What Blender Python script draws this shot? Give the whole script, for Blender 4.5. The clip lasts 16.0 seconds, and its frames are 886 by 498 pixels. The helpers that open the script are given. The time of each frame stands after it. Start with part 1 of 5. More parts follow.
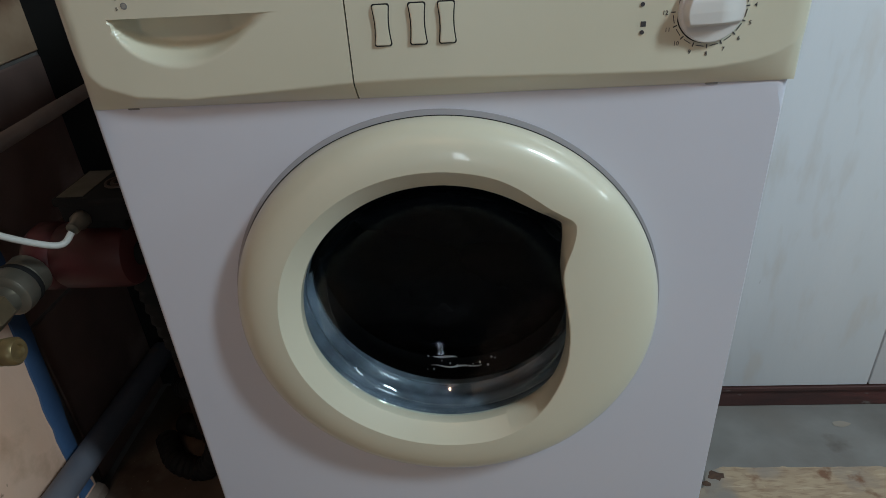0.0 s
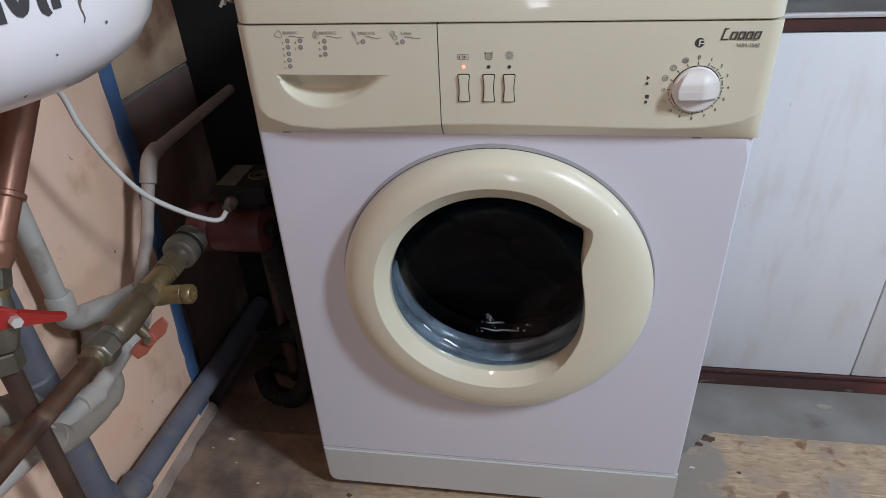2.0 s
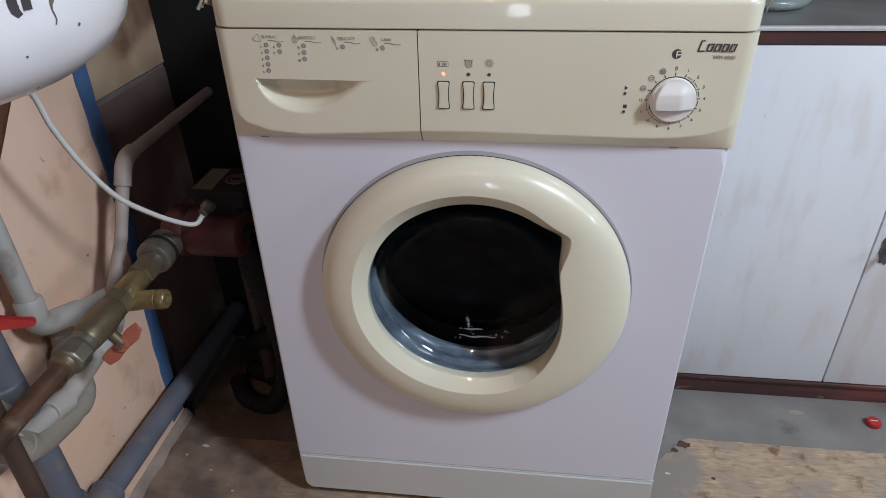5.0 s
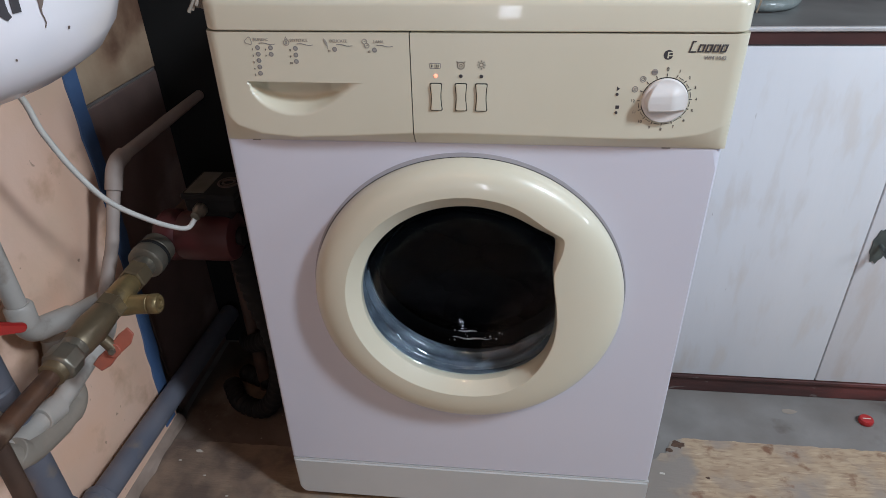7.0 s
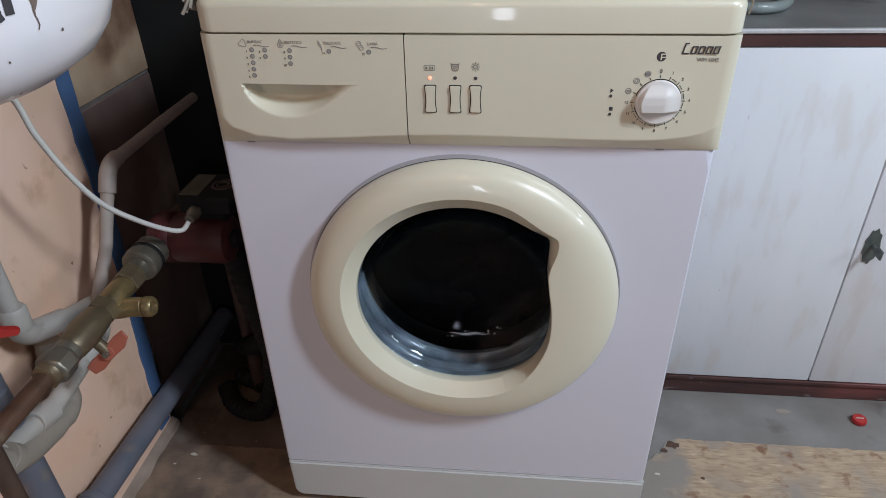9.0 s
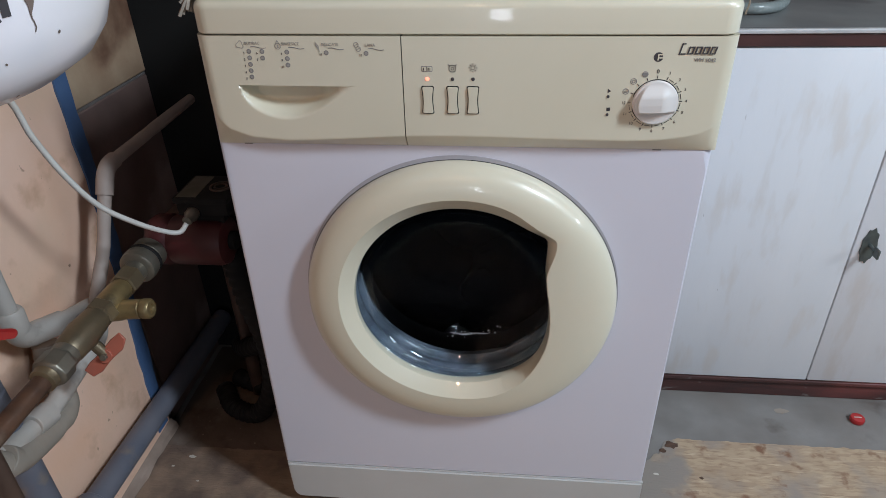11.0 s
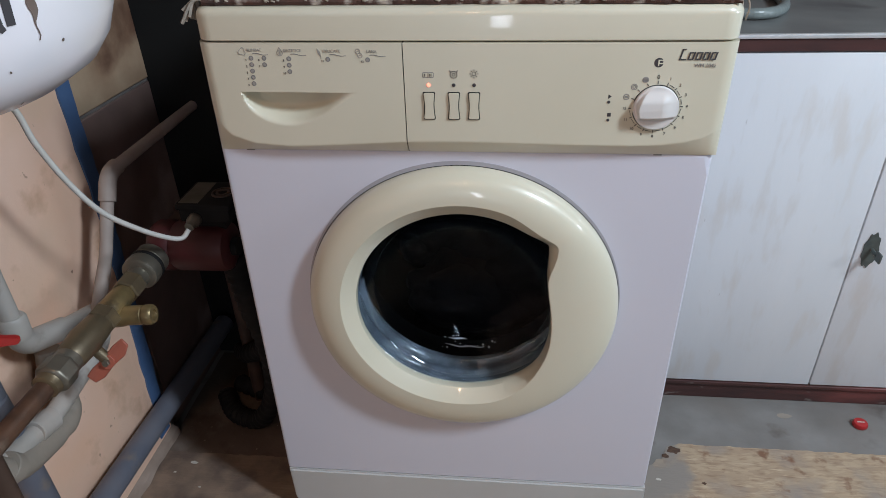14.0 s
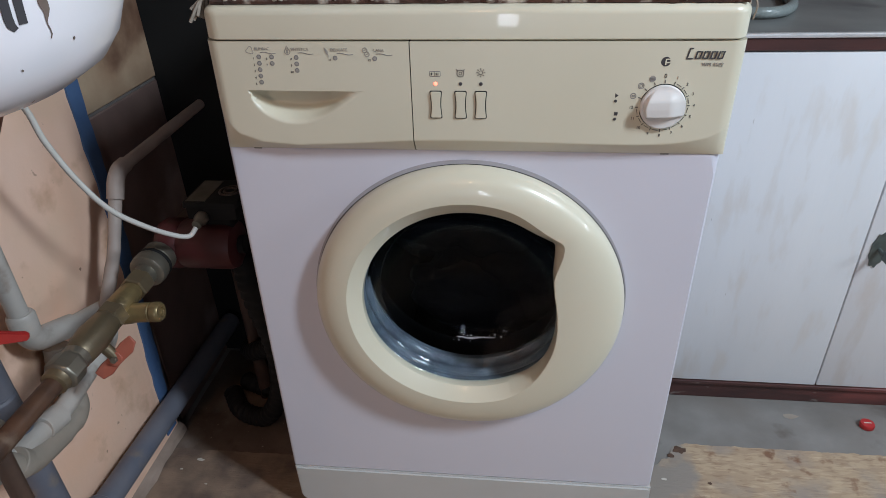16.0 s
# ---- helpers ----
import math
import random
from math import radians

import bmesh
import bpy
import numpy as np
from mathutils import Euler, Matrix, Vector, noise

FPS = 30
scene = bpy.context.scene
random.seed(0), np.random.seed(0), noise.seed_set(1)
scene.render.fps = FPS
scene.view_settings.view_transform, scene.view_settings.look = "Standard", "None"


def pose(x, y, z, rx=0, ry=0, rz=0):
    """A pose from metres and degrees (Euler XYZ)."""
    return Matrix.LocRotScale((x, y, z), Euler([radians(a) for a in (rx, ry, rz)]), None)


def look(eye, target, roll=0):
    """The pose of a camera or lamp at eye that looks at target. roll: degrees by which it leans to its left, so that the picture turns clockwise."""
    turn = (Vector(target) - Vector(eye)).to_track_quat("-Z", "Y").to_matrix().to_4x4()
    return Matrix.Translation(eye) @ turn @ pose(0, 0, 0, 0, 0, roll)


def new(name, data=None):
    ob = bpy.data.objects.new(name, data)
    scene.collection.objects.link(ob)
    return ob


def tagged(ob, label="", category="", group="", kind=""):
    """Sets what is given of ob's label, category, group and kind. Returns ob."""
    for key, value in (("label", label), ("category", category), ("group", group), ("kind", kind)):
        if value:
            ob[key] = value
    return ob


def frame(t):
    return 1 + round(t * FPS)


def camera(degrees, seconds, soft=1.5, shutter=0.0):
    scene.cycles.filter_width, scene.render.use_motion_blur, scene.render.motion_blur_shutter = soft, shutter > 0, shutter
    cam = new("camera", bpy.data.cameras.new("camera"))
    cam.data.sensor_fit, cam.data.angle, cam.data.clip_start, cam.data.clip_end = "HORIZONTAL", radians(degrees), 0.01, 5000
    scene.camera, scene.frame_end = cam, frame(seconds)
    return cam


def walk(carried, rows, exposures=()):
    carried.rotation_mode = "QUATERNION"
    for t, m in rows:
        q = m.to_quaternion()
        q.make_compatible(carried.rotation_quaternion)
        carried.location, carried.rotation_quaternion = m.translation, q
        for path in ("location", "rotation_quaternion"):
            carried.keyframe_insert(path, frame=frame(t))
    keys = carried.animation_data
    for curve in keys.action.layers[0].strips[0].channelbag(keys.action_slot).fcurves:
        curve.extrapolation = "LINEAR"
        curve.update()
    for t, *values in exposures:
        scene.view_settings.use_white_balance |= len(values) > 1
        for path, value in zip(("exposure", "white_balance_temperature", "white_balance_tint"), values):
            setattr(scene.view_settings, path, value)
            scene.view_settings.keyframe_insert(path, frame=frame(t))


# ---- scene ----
cam = camera(68.8, 16.0, soft=0.5)
PATH = [
    (0, (0.048, -0.543, 0.846), (-0.105, 1.179, -0.159), -4.4),
    (0.5, (0.053, -0.635, 0.908), (-0.184, 1.032, -0.17), -4.2),
    (1, (0.056, -0.687, 0.959), (-0.279, 0.929, -0.17), -4.4),
    (1.5, (0.063, -0.725, 0.979), (-0.287, 0.871, -0.175), -4.3),
    (2, (0.062, -0.735, 0.982), (-0.242, 0.934, -0.079), -3.4),
    (2.5, (0.062, -0.733, 0.985), (-0.237, 0.929, -0.086), -3.1),
    (3, (0.062, -0.735, 0.981), (-0.231, 0.937, -0.078), -2.9),
    (3.5, (0.062, -0.734, 0.982), (-0.208, 0.956, -0.053), -2.5),
    (4, (0.063, -0.733, 0.983), (-0.197, 0.951, -0.064), -2.2),
    (6.5, (0.063, -0.731, 0.984), (-0.159, 0.955, -0.07), -1.8),
    (7, (0.062, -0.731, 0.983), (-0.159, 0.959, -0.064), -1.9),
    (7.5, (0.062, -0.731, 0.983), (-0.157, 0.962, -0.058), -1.9),
    (8, (0.064, -0.731, 0.983), (-0.155, 0.958, -0.065), -1.8),
    (8.5, (0.063, -0.731, 0.984), (-0.152, 0.96, -0.062), -1.8),
    (9, (0.062, -0.732, 0.983), (-0.143, 0.963, -0.059), -1.8),
    (11.5, (0.062, -0.732, 0.983), (-0.137, 0.966, -0.055), -1.9),
    (12, (0.061, -0.732, 0.983), (-0.14, 0.969, -0.049), -1.9),
    (12.5, (0.061, -0.734, 0.983), (-0.143, 0.97, -0.045), -2.0),
    (13, (0.062, -0.734, 0.983), (-0.145, 0.97, -0.043), -2.0),
    (13.5, (0.064, -0.732, 0.985), (-0.146, 0.971, -0.042), -2.1),
    (14, (0.062, -0.733, 0.984), (-0.142, 0.972, -0.042), -2.1),
    (14.5, (0.063, -0.733, 0.984), (-0.152, 0.97, -0.042), -2.2),
    (15, (0.061, -0.733, 0.985), (-0.154, 0.972, -0.038), -2.2),
    (15.5, (0.062, -0.734, 0.984), (-0.158, 0.968, -0.042), -2.2),
    (16, (0.061, -0.735, 0.984), (-0.159, 0.967, -0.043), -2.2),
]
EXPOSURE = [(0.0, -0.66, 6050, 0), (0.5, -0.48, 6050, 0), (1.0, -0.32, 6100, 5), (1.5, -0.2, 6150, 10), (2.0, -0.15, 6150, 12), (7.0, -0.14, 6150, 12), (12.0, -0.14, 6100, 10), (16.0, -0.14, 6100, 10)]
walk(cam, [(t, look(eye, target, roll)) for t, eye, target, roll in PATH], EXPOSURE)


# ---- light ----
world = bpy.data.worlds.new("room_air")
world.use_nodes = True
world.node_tree.nodes["Background"].inputs[0].default_value = (0.55, 0.6, 0.75, 1)
world.node_tree.nodes["Background"].inputs[1].default_value = 0.01
scene.world = world


def area_lamp(name, eye, target, w, h, power, color):
    data = bpy.data.lights.new(name, "AREA")
    data.shape, data.size, data.size_y, data.energy, data.color = "RECTANGLE", w, h, power, color
    ob = new(name, data)
    ob.matrix_world = look(eye, target)
    return ob


def bulb_lamp(name, place, radius, power, color):
    data = bpy.data.lights.new(name, "POINT")
    data.shadow_soft_size, data.energy, data.color = radius, power, color
    ob = new(name, data)
    ob.location = place
    return ob


area_lamp("ceiling_tube_light", (1.55, -0.86, 2.06), (-0.1, 0.0, 0.5), 0.20, 0.50, 46, (0.82, 0.93, 1.0))
area_lamp("window_daylight", (1.88, -0.42, 1.05), (0.0, -0.1, 0.5), 0.30, 0.42, 9.0, (0.82, 0.92, 1.0))
area_lamp("doorway_daylight", (0.10, -1.97, 0.8), (0.05, 0.0, 0.6), 0.10, 0.5, 3.0, (0.86, 0.92, 1.0))
bulb_lamp("warm_bulb", (-0.02, -1.1, 1.66), 0.02, 10.0, (1.0, 0.59, 0.34))


# ---- materials ----
def material(name, color, rough=0.5, metal=0.0, color2=None, scale=20.0, mix=0.5, bump=0.0, bump_scale=80.0,
             stain=None, stain_scale=4.0, stain_amount=0.4, coat=0.0, rand=0.0, stretch=(1, 1, 1), emit=0.0, fleck=None, fleck_scale=150.0, fleck_amount=0.4, fleck_soft=0.06, patch=None, patch_scale=3.0, patch_amount=0.45):
    m = bpy.data.materials.new(name)
    m.use_nodes = True
    nt = m.node_tree
    b = nt.nodes["Principled BSDF"]
    b.inputs["Roughness"].default_value, b.inputs["Metallic"].default_value = rough, metal
    b.inputs["Coat Weight"].default_value, b.inputs["Coat Roughness"].default_value = coat, 0.05
    co = nt.nodes.new("ShaderNodeTexCoord")
    mp = nt.nodes.new("ShaderNodeMapping")
    mp.inputs["Scale"].default_value = stretch
    nt.links.new(co.outputs["Object"], mp.inputs["Vector"])

    def noise_tex(sc, detail=6.0):
        n = nt.nodes.new("ShaderNodeTexNoise")
        n.inputs["Scale"].default_value, n.inputs["Detail"].default_value = sc, detail
        nt.links.new(mp.outputs["Vector"], n.inputs["Vector"])
        return n

    def ramp(fac, lo, hi):
        r = nt.nodes.new("ShaderNodeMapRange")
        r.inputs["From Min"].default_value, r.inputs["From Max"].default_value = lo, hi
        nt.links.new(fac, r.inputs["Value"])
        return r.outputs["Result"]

    def mixed(a, b_color, fac):
        mx = nt.nodes.new("ShaderNodeMix")
        mx.data_type = "RGBA"
        nt.links.new(fac, mx.inputs["Factor"])
        if isinstance(a, tuple):
            mx.inputs["A"].default_value = (*a, 1)
        else:
            nt.links.new(a, mx.inputs["A"])
        mx.inputs["B"].default_value = (*b_color, 1)
        return mx.outputs["Result"]

    out = color
    if color2:
        out = mixed(out, color2, ramp(noise_tex(scale).outputs["Fac"], 0.5 - 0.5 * (1 - mix) - 0.05, 0.75))
    if stain:
        out = mixed(out, stain, ramp(noise_tex(stain_scale, 10.0).outputs["Fac"], 1.0 - stain_amount, 1.12 - stain_amount))
    if patch:
        out = mixed(out, patch, ramp(noise_tex(patch_scale, 8.0).outputs["Fac"], 1.0 - patch_amount, 1.2 - patch_amount))
    if fleck:
        out = mixed(out, fleck, ramp(noise_tex(fleck_scale, 3.0).outputs["Fac"], 1.0 - fleck_amount, 1.0 + fleck_soft - fleck_amount))
    if rand:
        info = nt.nodes.new("ShaderNodeObjectInfo")
        hs = nt.nodes.new("ShaderNodeHueSaturation")
        nt.links.new(ramp(info.outputs["Random"], 0, 1), hs.inputs["Value"])
        r = hs.inputs["Value"].links[0].from_node
        r.inputs["To Min"].default_value, r.inputs["To Max"].default_value = 1 - rand, 1 + rand
        if isinstance(out, tuple):
            hs.inputs["Color"].default_value = (*out, 1)
        else:
            nt.links.new(out, hs.inputs["Color"])
        out = hs.outputs["Color"]
    if isinstance(out, tuple):
        b.inputs["Base Color"].default_value = (*out, 1)
    else:
        nt.links.new(out, b.inputs["Base Color"])
    if bump:
        bp = nt.nodes.new("ShaderNodeBump")
        bp.inputs["Strength"].default_value, bp.inputs["Distance"].default_value = bump, 0.002
        nt.links.new(noise_tex(bump_scale).outputs["Fac"], bp.inputs["Height"])
        nt.links.new(bp.outputs["Normal"], b.inputs["Normal"])
    if emit:
        b.inputs["Emission Color"].default_value, b.inputs["Emission Strength"].default_value = (*color, 1), emit
    return m


CREAM = material("cream_plastic", (0.645, 0.605, 0.475), 0.33, color2=(0.69, 0.65, 0.52), scale=6, bump=0.025, bump_scale=900, coat=0.5,
                 stain=(0.50, 0.44, 0.35), stain_scale=4, stain_amount=0.34)
ENAMEL = material("white_enamel", (0.63, 0.63, 0.715), 0.33, color2=(0.675, 0.665, 0.745), scale=3, bump=0.02, bump_scale=600, coat=0.35,
                  stain=(0.58, 0.55, 0.60), stain_scale=5, stain_amount=0.32)
KICK = material("pale_plastic", (0.56, 0.56, 0.56), 0.38, color2=(0.51, 0.505, 0.49), scale=8, bump=0.02, bump_scale=700)
FLANGE = material("grey_flange", (0.40, 0.39, 0.43), 0.45, color2=(0.34, 0.33, 0.36), scale=10)
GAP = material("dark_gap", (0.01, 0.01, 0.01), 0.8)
INK = material("dark_print", (0.05, 0.045, 0.05), 0.6)
GREYINK = material("grey_print", (0.22, 0.21, 0.21), 0.6)
CHARTINK = material("faded_grey_print", (0.33, 0.31, 0.28), 0.6)
KNOB = material("white_knob", (0.72, 0.70, 0.69), 0.3, color2=(0.68, 0.66, 0.64), scale=20)
RUBBER = material("grey_rubber", (0.14, 0.16, 0.185), 0.08, color2=(0.03, 0.036, 0.045), scale=22, mix=0.7, bump=0.1, bump_scale=120)
# drum steel and dark laundry coloured near black: the unlit interior's shade is painted in
STEEL = material("shaded_drum_steel", (0.012, 0.012, 0.014), 0.4, metal=0.5, color2=(0.008, 0.008, 0.009), scale=30)
CLOTH = material("shaded_black_cloth", (0.0014, 0.0016, 0.0022), 0.95, color2=(0.0026, 0.0030, 0.0042), scale=18, bump=0.25, bump_scale=120)
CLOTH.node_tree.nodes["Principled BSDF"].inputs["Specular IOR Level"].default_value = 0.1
LED = material("red_led", (1.0, 0.2, 0.12), 0.4, emit=3.0)
PINK = material("pink_plaster", (0.80, 0.49, 0.335), 0.85, color2=(0.80, 0.55, 0.43), scale=7, mix=0.6, bump=0.5, bump_scale=45,
                stain=(0.50, 0.29, 0.18), stain_scale=8, stain_amount=0.455, fleck=(0.34, 0.2, 0.14), fleck_scale=60, fleck_amount=0.29, patch=(0.72, 0.50, 0.36), patch_scale=5, patch_amount=0.5)
BLUE = material("blue_paint", (0.055, 0.11, 0.24), 0.6, color2=(0.085, 0.15, 0.29), scale=25, bump=0.3, bump_scale=90,
                stain=(0.35, 0.3, 0.3), stain_scale=22, stain_amount=0.33)
TILE = material("brown_tile", (0.22, 0.15, 0.13), 0.42, color2=(0.15, 0.10, 0.088), scale=14, bump=0.2, bump_scale=60,
                stain=(0.31, 0.235, 0.21), stain_scale=6, stain_amount=0.45, rand=0.2)
TANTILE = material("tan_tile", (0.58, 0.45, 0.31), 0.5, color2=(0.27, 0.155, 0.095), scale=7, mix=0.6, bump=0.2, bump_scale=60,
                   stain=(0.14, 0.07, 0.045), stain_scale=6, stain_amount=0.42, rand=0.15)
GROUT = material("grey_grout", (0.24, 0.215, 0.20), 0.9, color2=(0.15, 0.135, 0.125), scale=30)
CONCRETE = material("grey_concrete", (0.235, 0.222, 0.208), 0.7, color2=(0.16, 0.145, 0.132), scale=12, mix=0.6, bump=0.4, bump_scale=60,
                    stain=(0.07, 0.045, 0.035), stain_scale=7, stain_amount=0.42, patch=(0.19, 0.168, 0.15), patch_scale=4.5, patch_amount=0.5)
DIRT = material("trodden_dirt", (0.165, 0.12, 0.092), 0.7, color2=(0.085, 0.058, 0.044), scale=11, mix=0.6, bump=0.6, bump_scale=70,
                stain=(0.055, 0.035, 0.027), stain_scale=9, stain_amount=0.43, fleck=(0.36, 0.29, 0.23), fleck_scale=140, fleck_amount=0.31, patch=(0.26, 0.225, 0.20), patch_scale=6, patch_amount=0.46)
SKIRT = material("crumbling_plaster", (0.40, 0.30, 0.245), 0.85, color2=(0.24, 0.17, 0.13), scale=20, mix=0.6, bump=0.6, bump_scale=90)
WHITEDOOR = material("white_painted_board", (0.72, 0.725, 0.75), 0.45, color2=(0.64, 0.65, 0.68), scale=5, mix=0.5, bump=0.08, bump_scale=60,
                     stain=(0.63, 0.61, 0.605), stain_scale=10, stain_amount=0.45, stretch=(2.2, 1, 0.6), fleck=(0.30, 0.27, 0.26), fleck_scale=34, fleck_amount=0.285, patch=(0.645, 0.635, 0.635), patch_scale=26, patch_amount=0.38)
DARKWOOD = material("dark_red_wood", (0.085, 0.032, 0.028), 0.45, color2=(0.045, 0.022, 0.021), scale=14, bump=0.25, bump_scale=60,
                    stain=(0.15, 0.045, 0.04), stain_scale=6, stain_amount=0.44, fleck=(0.16, 0.13, 0.12), fleck_scale=40, fleck_amount=0.34, stretch=(0.6, 1, 1.6))
CHROME = material("polished_metal", (0.9, 0.9, 0.91), 0.38, metal=0.55, color2=(0.7, 0.7, 0.7), scale=40)
SINK = material("brushed_steel", (0.34, 0.35, 0.34), 0.36, metal=0.45, color2=(0.18, 0.185, 0.19), scale=8, stain=(0.08, 0.08, 0.09), stain_scale=3.5, stain_amount=0.45, bump=0.05, bump_scale=200)
TANKM = material("tank_enamel", (0.89, 0.85, 0.885), 0.25, color2=(0.85, 0.81, 0.845), scale=5, coat=0.4, stain=(0.7, 0.66, 0.68), stain_scale=6, stain_amount=0.33)
RUST = material("flaked_rust", (0.2, 0.15, 0.13), 0.8, color2=(0.12, 0.08, 0.06), scale=50)
COPPER = material("painted_copper", (0.22, 0.10, 0.065), 0.36, metal=0.45, color2=(0.32, 0.15, 0.10), scale=18, bump=0.2, bump_scale=80)
BROWNPIPE = material("rusty_pipe", (0.032, 0.018, 0.013), 0.45, metal=0.25, color2=(0.13, 0.065, 0.038), scale=32, mix=0.35, stain=(0.2, 0.14, 0.1), stain_scale=25, stain_amount=0.36, bump=0.3, bump_scale=90)
BRASS = material("dirty_brass", (0.22, 0.165, 0.095), 0.42, metal=0.6, color2=(0.13, 0.10, 0.065), scale=24, bump=0.2, bump_scale=120,
                 stain=(0.16, 0.13, 0.10), stain_scale=20, stain_amount=0.4)
BRIGHTBRASS = material("bright_brass", (0.40, 0.29, 0.125), 0.38, metal=0.65, color2=(0.20, 0.145, 0.075), scale=34, mix=0.6, stain=(0.12, 0.09, 0.055), stain_scale=30, stain_amount=0.42, bump=0.2, bump_scale=140)
NICKEL = material("dull_nickel", (0.24, 0.22, 0.18), 0.4, metal=0.7, color2=(0.15, 0.13, 0.1), scale=30, bump=0.2, bump_scale=100)
PVCGREY = material("grey_pvc", (0.095, 0.105, 0.14), 0.5, color2=(0.15, 0.15, 0.175), scale=14, bump=0.1, bump_scale=60,
                   stain=(0.2, 0.165, 0.14), stain_scale=18, stain_amount=0.39)
PPR = material("white_pipe", (0.49, 0.455, 0.425), 0.5, color2=(0.36, 0.32, 0.28), scale=16, bump=0.1, bump_scale=80,
               stain=(0.22, 0.165, 0.13), stain_scale=18, stain_amount=0.42)
BEIGE = material("beige_insulation", (0.36, 0.31, 0.26), 0.8, color2=(0.25, 0.21, 0.17), scale=14, bump=0.4, bump_scale=70)
PLASTERPIPE = material("painted_steel_pipe", (0.44, 0.37, 0.33), 0.6, color2=(0.31, 0.235, 0.20), scale=16, bump=0.3, bump_scale=70)
REDPAINT = material("red_lever_paint", (0.42, 0.03, 0.02), 0.4, color2=(0.34, 0.02, 0.02), scale=30, bump=0.1, bump_scale=100)
ORANGEPAINT = material("faded_red_paint", (0.40, 0.12, 0.075), 0.55, color2=(0.32, 0.08, 0.05), scale=30)
DARKPIPE = material("sooty_pipe", (0.035, 0.02, 0.015), 0.55, color2=(0.085, 0.048, 0.033), scale=20, bump=0.2, bump_scale=80)
PUMPRED = material("pump_red", (0.075, 0.009, 0.010), 0.5, color2=(0.05, 0.007, 0.008), scale=18, bump=0.15, bump_scale=80)
BLACKPL = material("black_plastic", (0.008, 0.0075, 0.0075), 0.7, color2=(0.012, 0.011, 0.011), scale=30, bump=0.1, bump_scale=150)
BLACKPL.node_tree.nodes["Principled BSDF"].inputs["Specular IOR Level"].default_value = 0.2
CABLE = material("white_cable", (0.62, 0.60, 0.57), 0.5, color2=(0.55, 0.52, 0.48), scale=40)
PAPER = material("pale_paper", (0.62, 0.58, 0.52), 0.8, color2=(0.5, 0.46, 0.4), scale=60)
# unseen walls and ceiling: coloured dark to keep down bounce light and reflections
ROOMWALL = material("dimmed_room_plaster", (0.06, 0.064, 0.07), 0.9, color2=(0.045, 0.048, 0.052), scale=4, bump=0.2, bump_scale=40)
# near-black colour that stands in for shade in the gap beside the machine
GAPSHADE = material("gap_shade_black", (0.003, 0.003, 0.003), 0.95, color2=(0.005, 0.0045, 0.004), scale=9, bump=0.2, bump_scale=40)
DARKWALL = material("dark_back_wall", (0.10, 0.06, 0.045), 0.8, color2=(0.06, 0.04, 0.03), scale=9, bump=0.2, bump_scale=40)
CLOD = material("dried_mud", (0.12, 0.065, 0.04), 0.9, color2=(0.06, 0.035, 0.024), scale=160, bump=0.5, bump_scale=260)
CAPRED = material("red_cap_plastic", (0.45, 0.03, 0.03), 0.35, color2=(0.38, 0.02, 0.02), scale=40)
GREENMETAL = material("verdigris_metal", (0.16, 0.19, 0.18), 0.45, metal=0.6, color2=(0.09, 0.1, 0.1), scale=60)
RUG = material("patterned_cloth", (0.012, 0.011, 0.012), 0.9, color2=(0.12, 0.055, 0.038), scale=20, mix=0.4, stain=(0.62, 0.55, 0.48), stain_scale=30, stain_amount=0.475, bump=0.6, bump_scale=300)
FRINGE = material("pale_yarn", (0.42, 0.36, 0.30), 0.9, color2=(0.3, 0.25, 0.2), scale=60)
BASIN = material("grey_enamel_basin", (0.22, 0.25, 0.24), 0.3, color2=(0.16, 0.18, 0.18), scale=20)


def glass_material(name, coat):
    m = bpy.data.materials.new(name)
    m.use_nodes = True
    b = m.node_tree.nodes["Principled BSDF"]
    b.inputs["Base Color"].default_value = (0.82, 0.91, 0.97, 1)
    b.inputs["Roughness"].default_value = 0.02
    b.inputs["IOR"].default_value = 1.05
    b.inputs["Coat Weight"].default_value, b.inputs["Coat Roughness"].default_value, b.inputs["Coat IOR"].default_value = coat, 0.01, 1.5
    b.inputs["Transmission Weight"].default_value = 1.0
    return m


GLASS, RIMGLASS = glass_material("door_glass", 0.12), glass_material("door_glass_rim", 0.55)


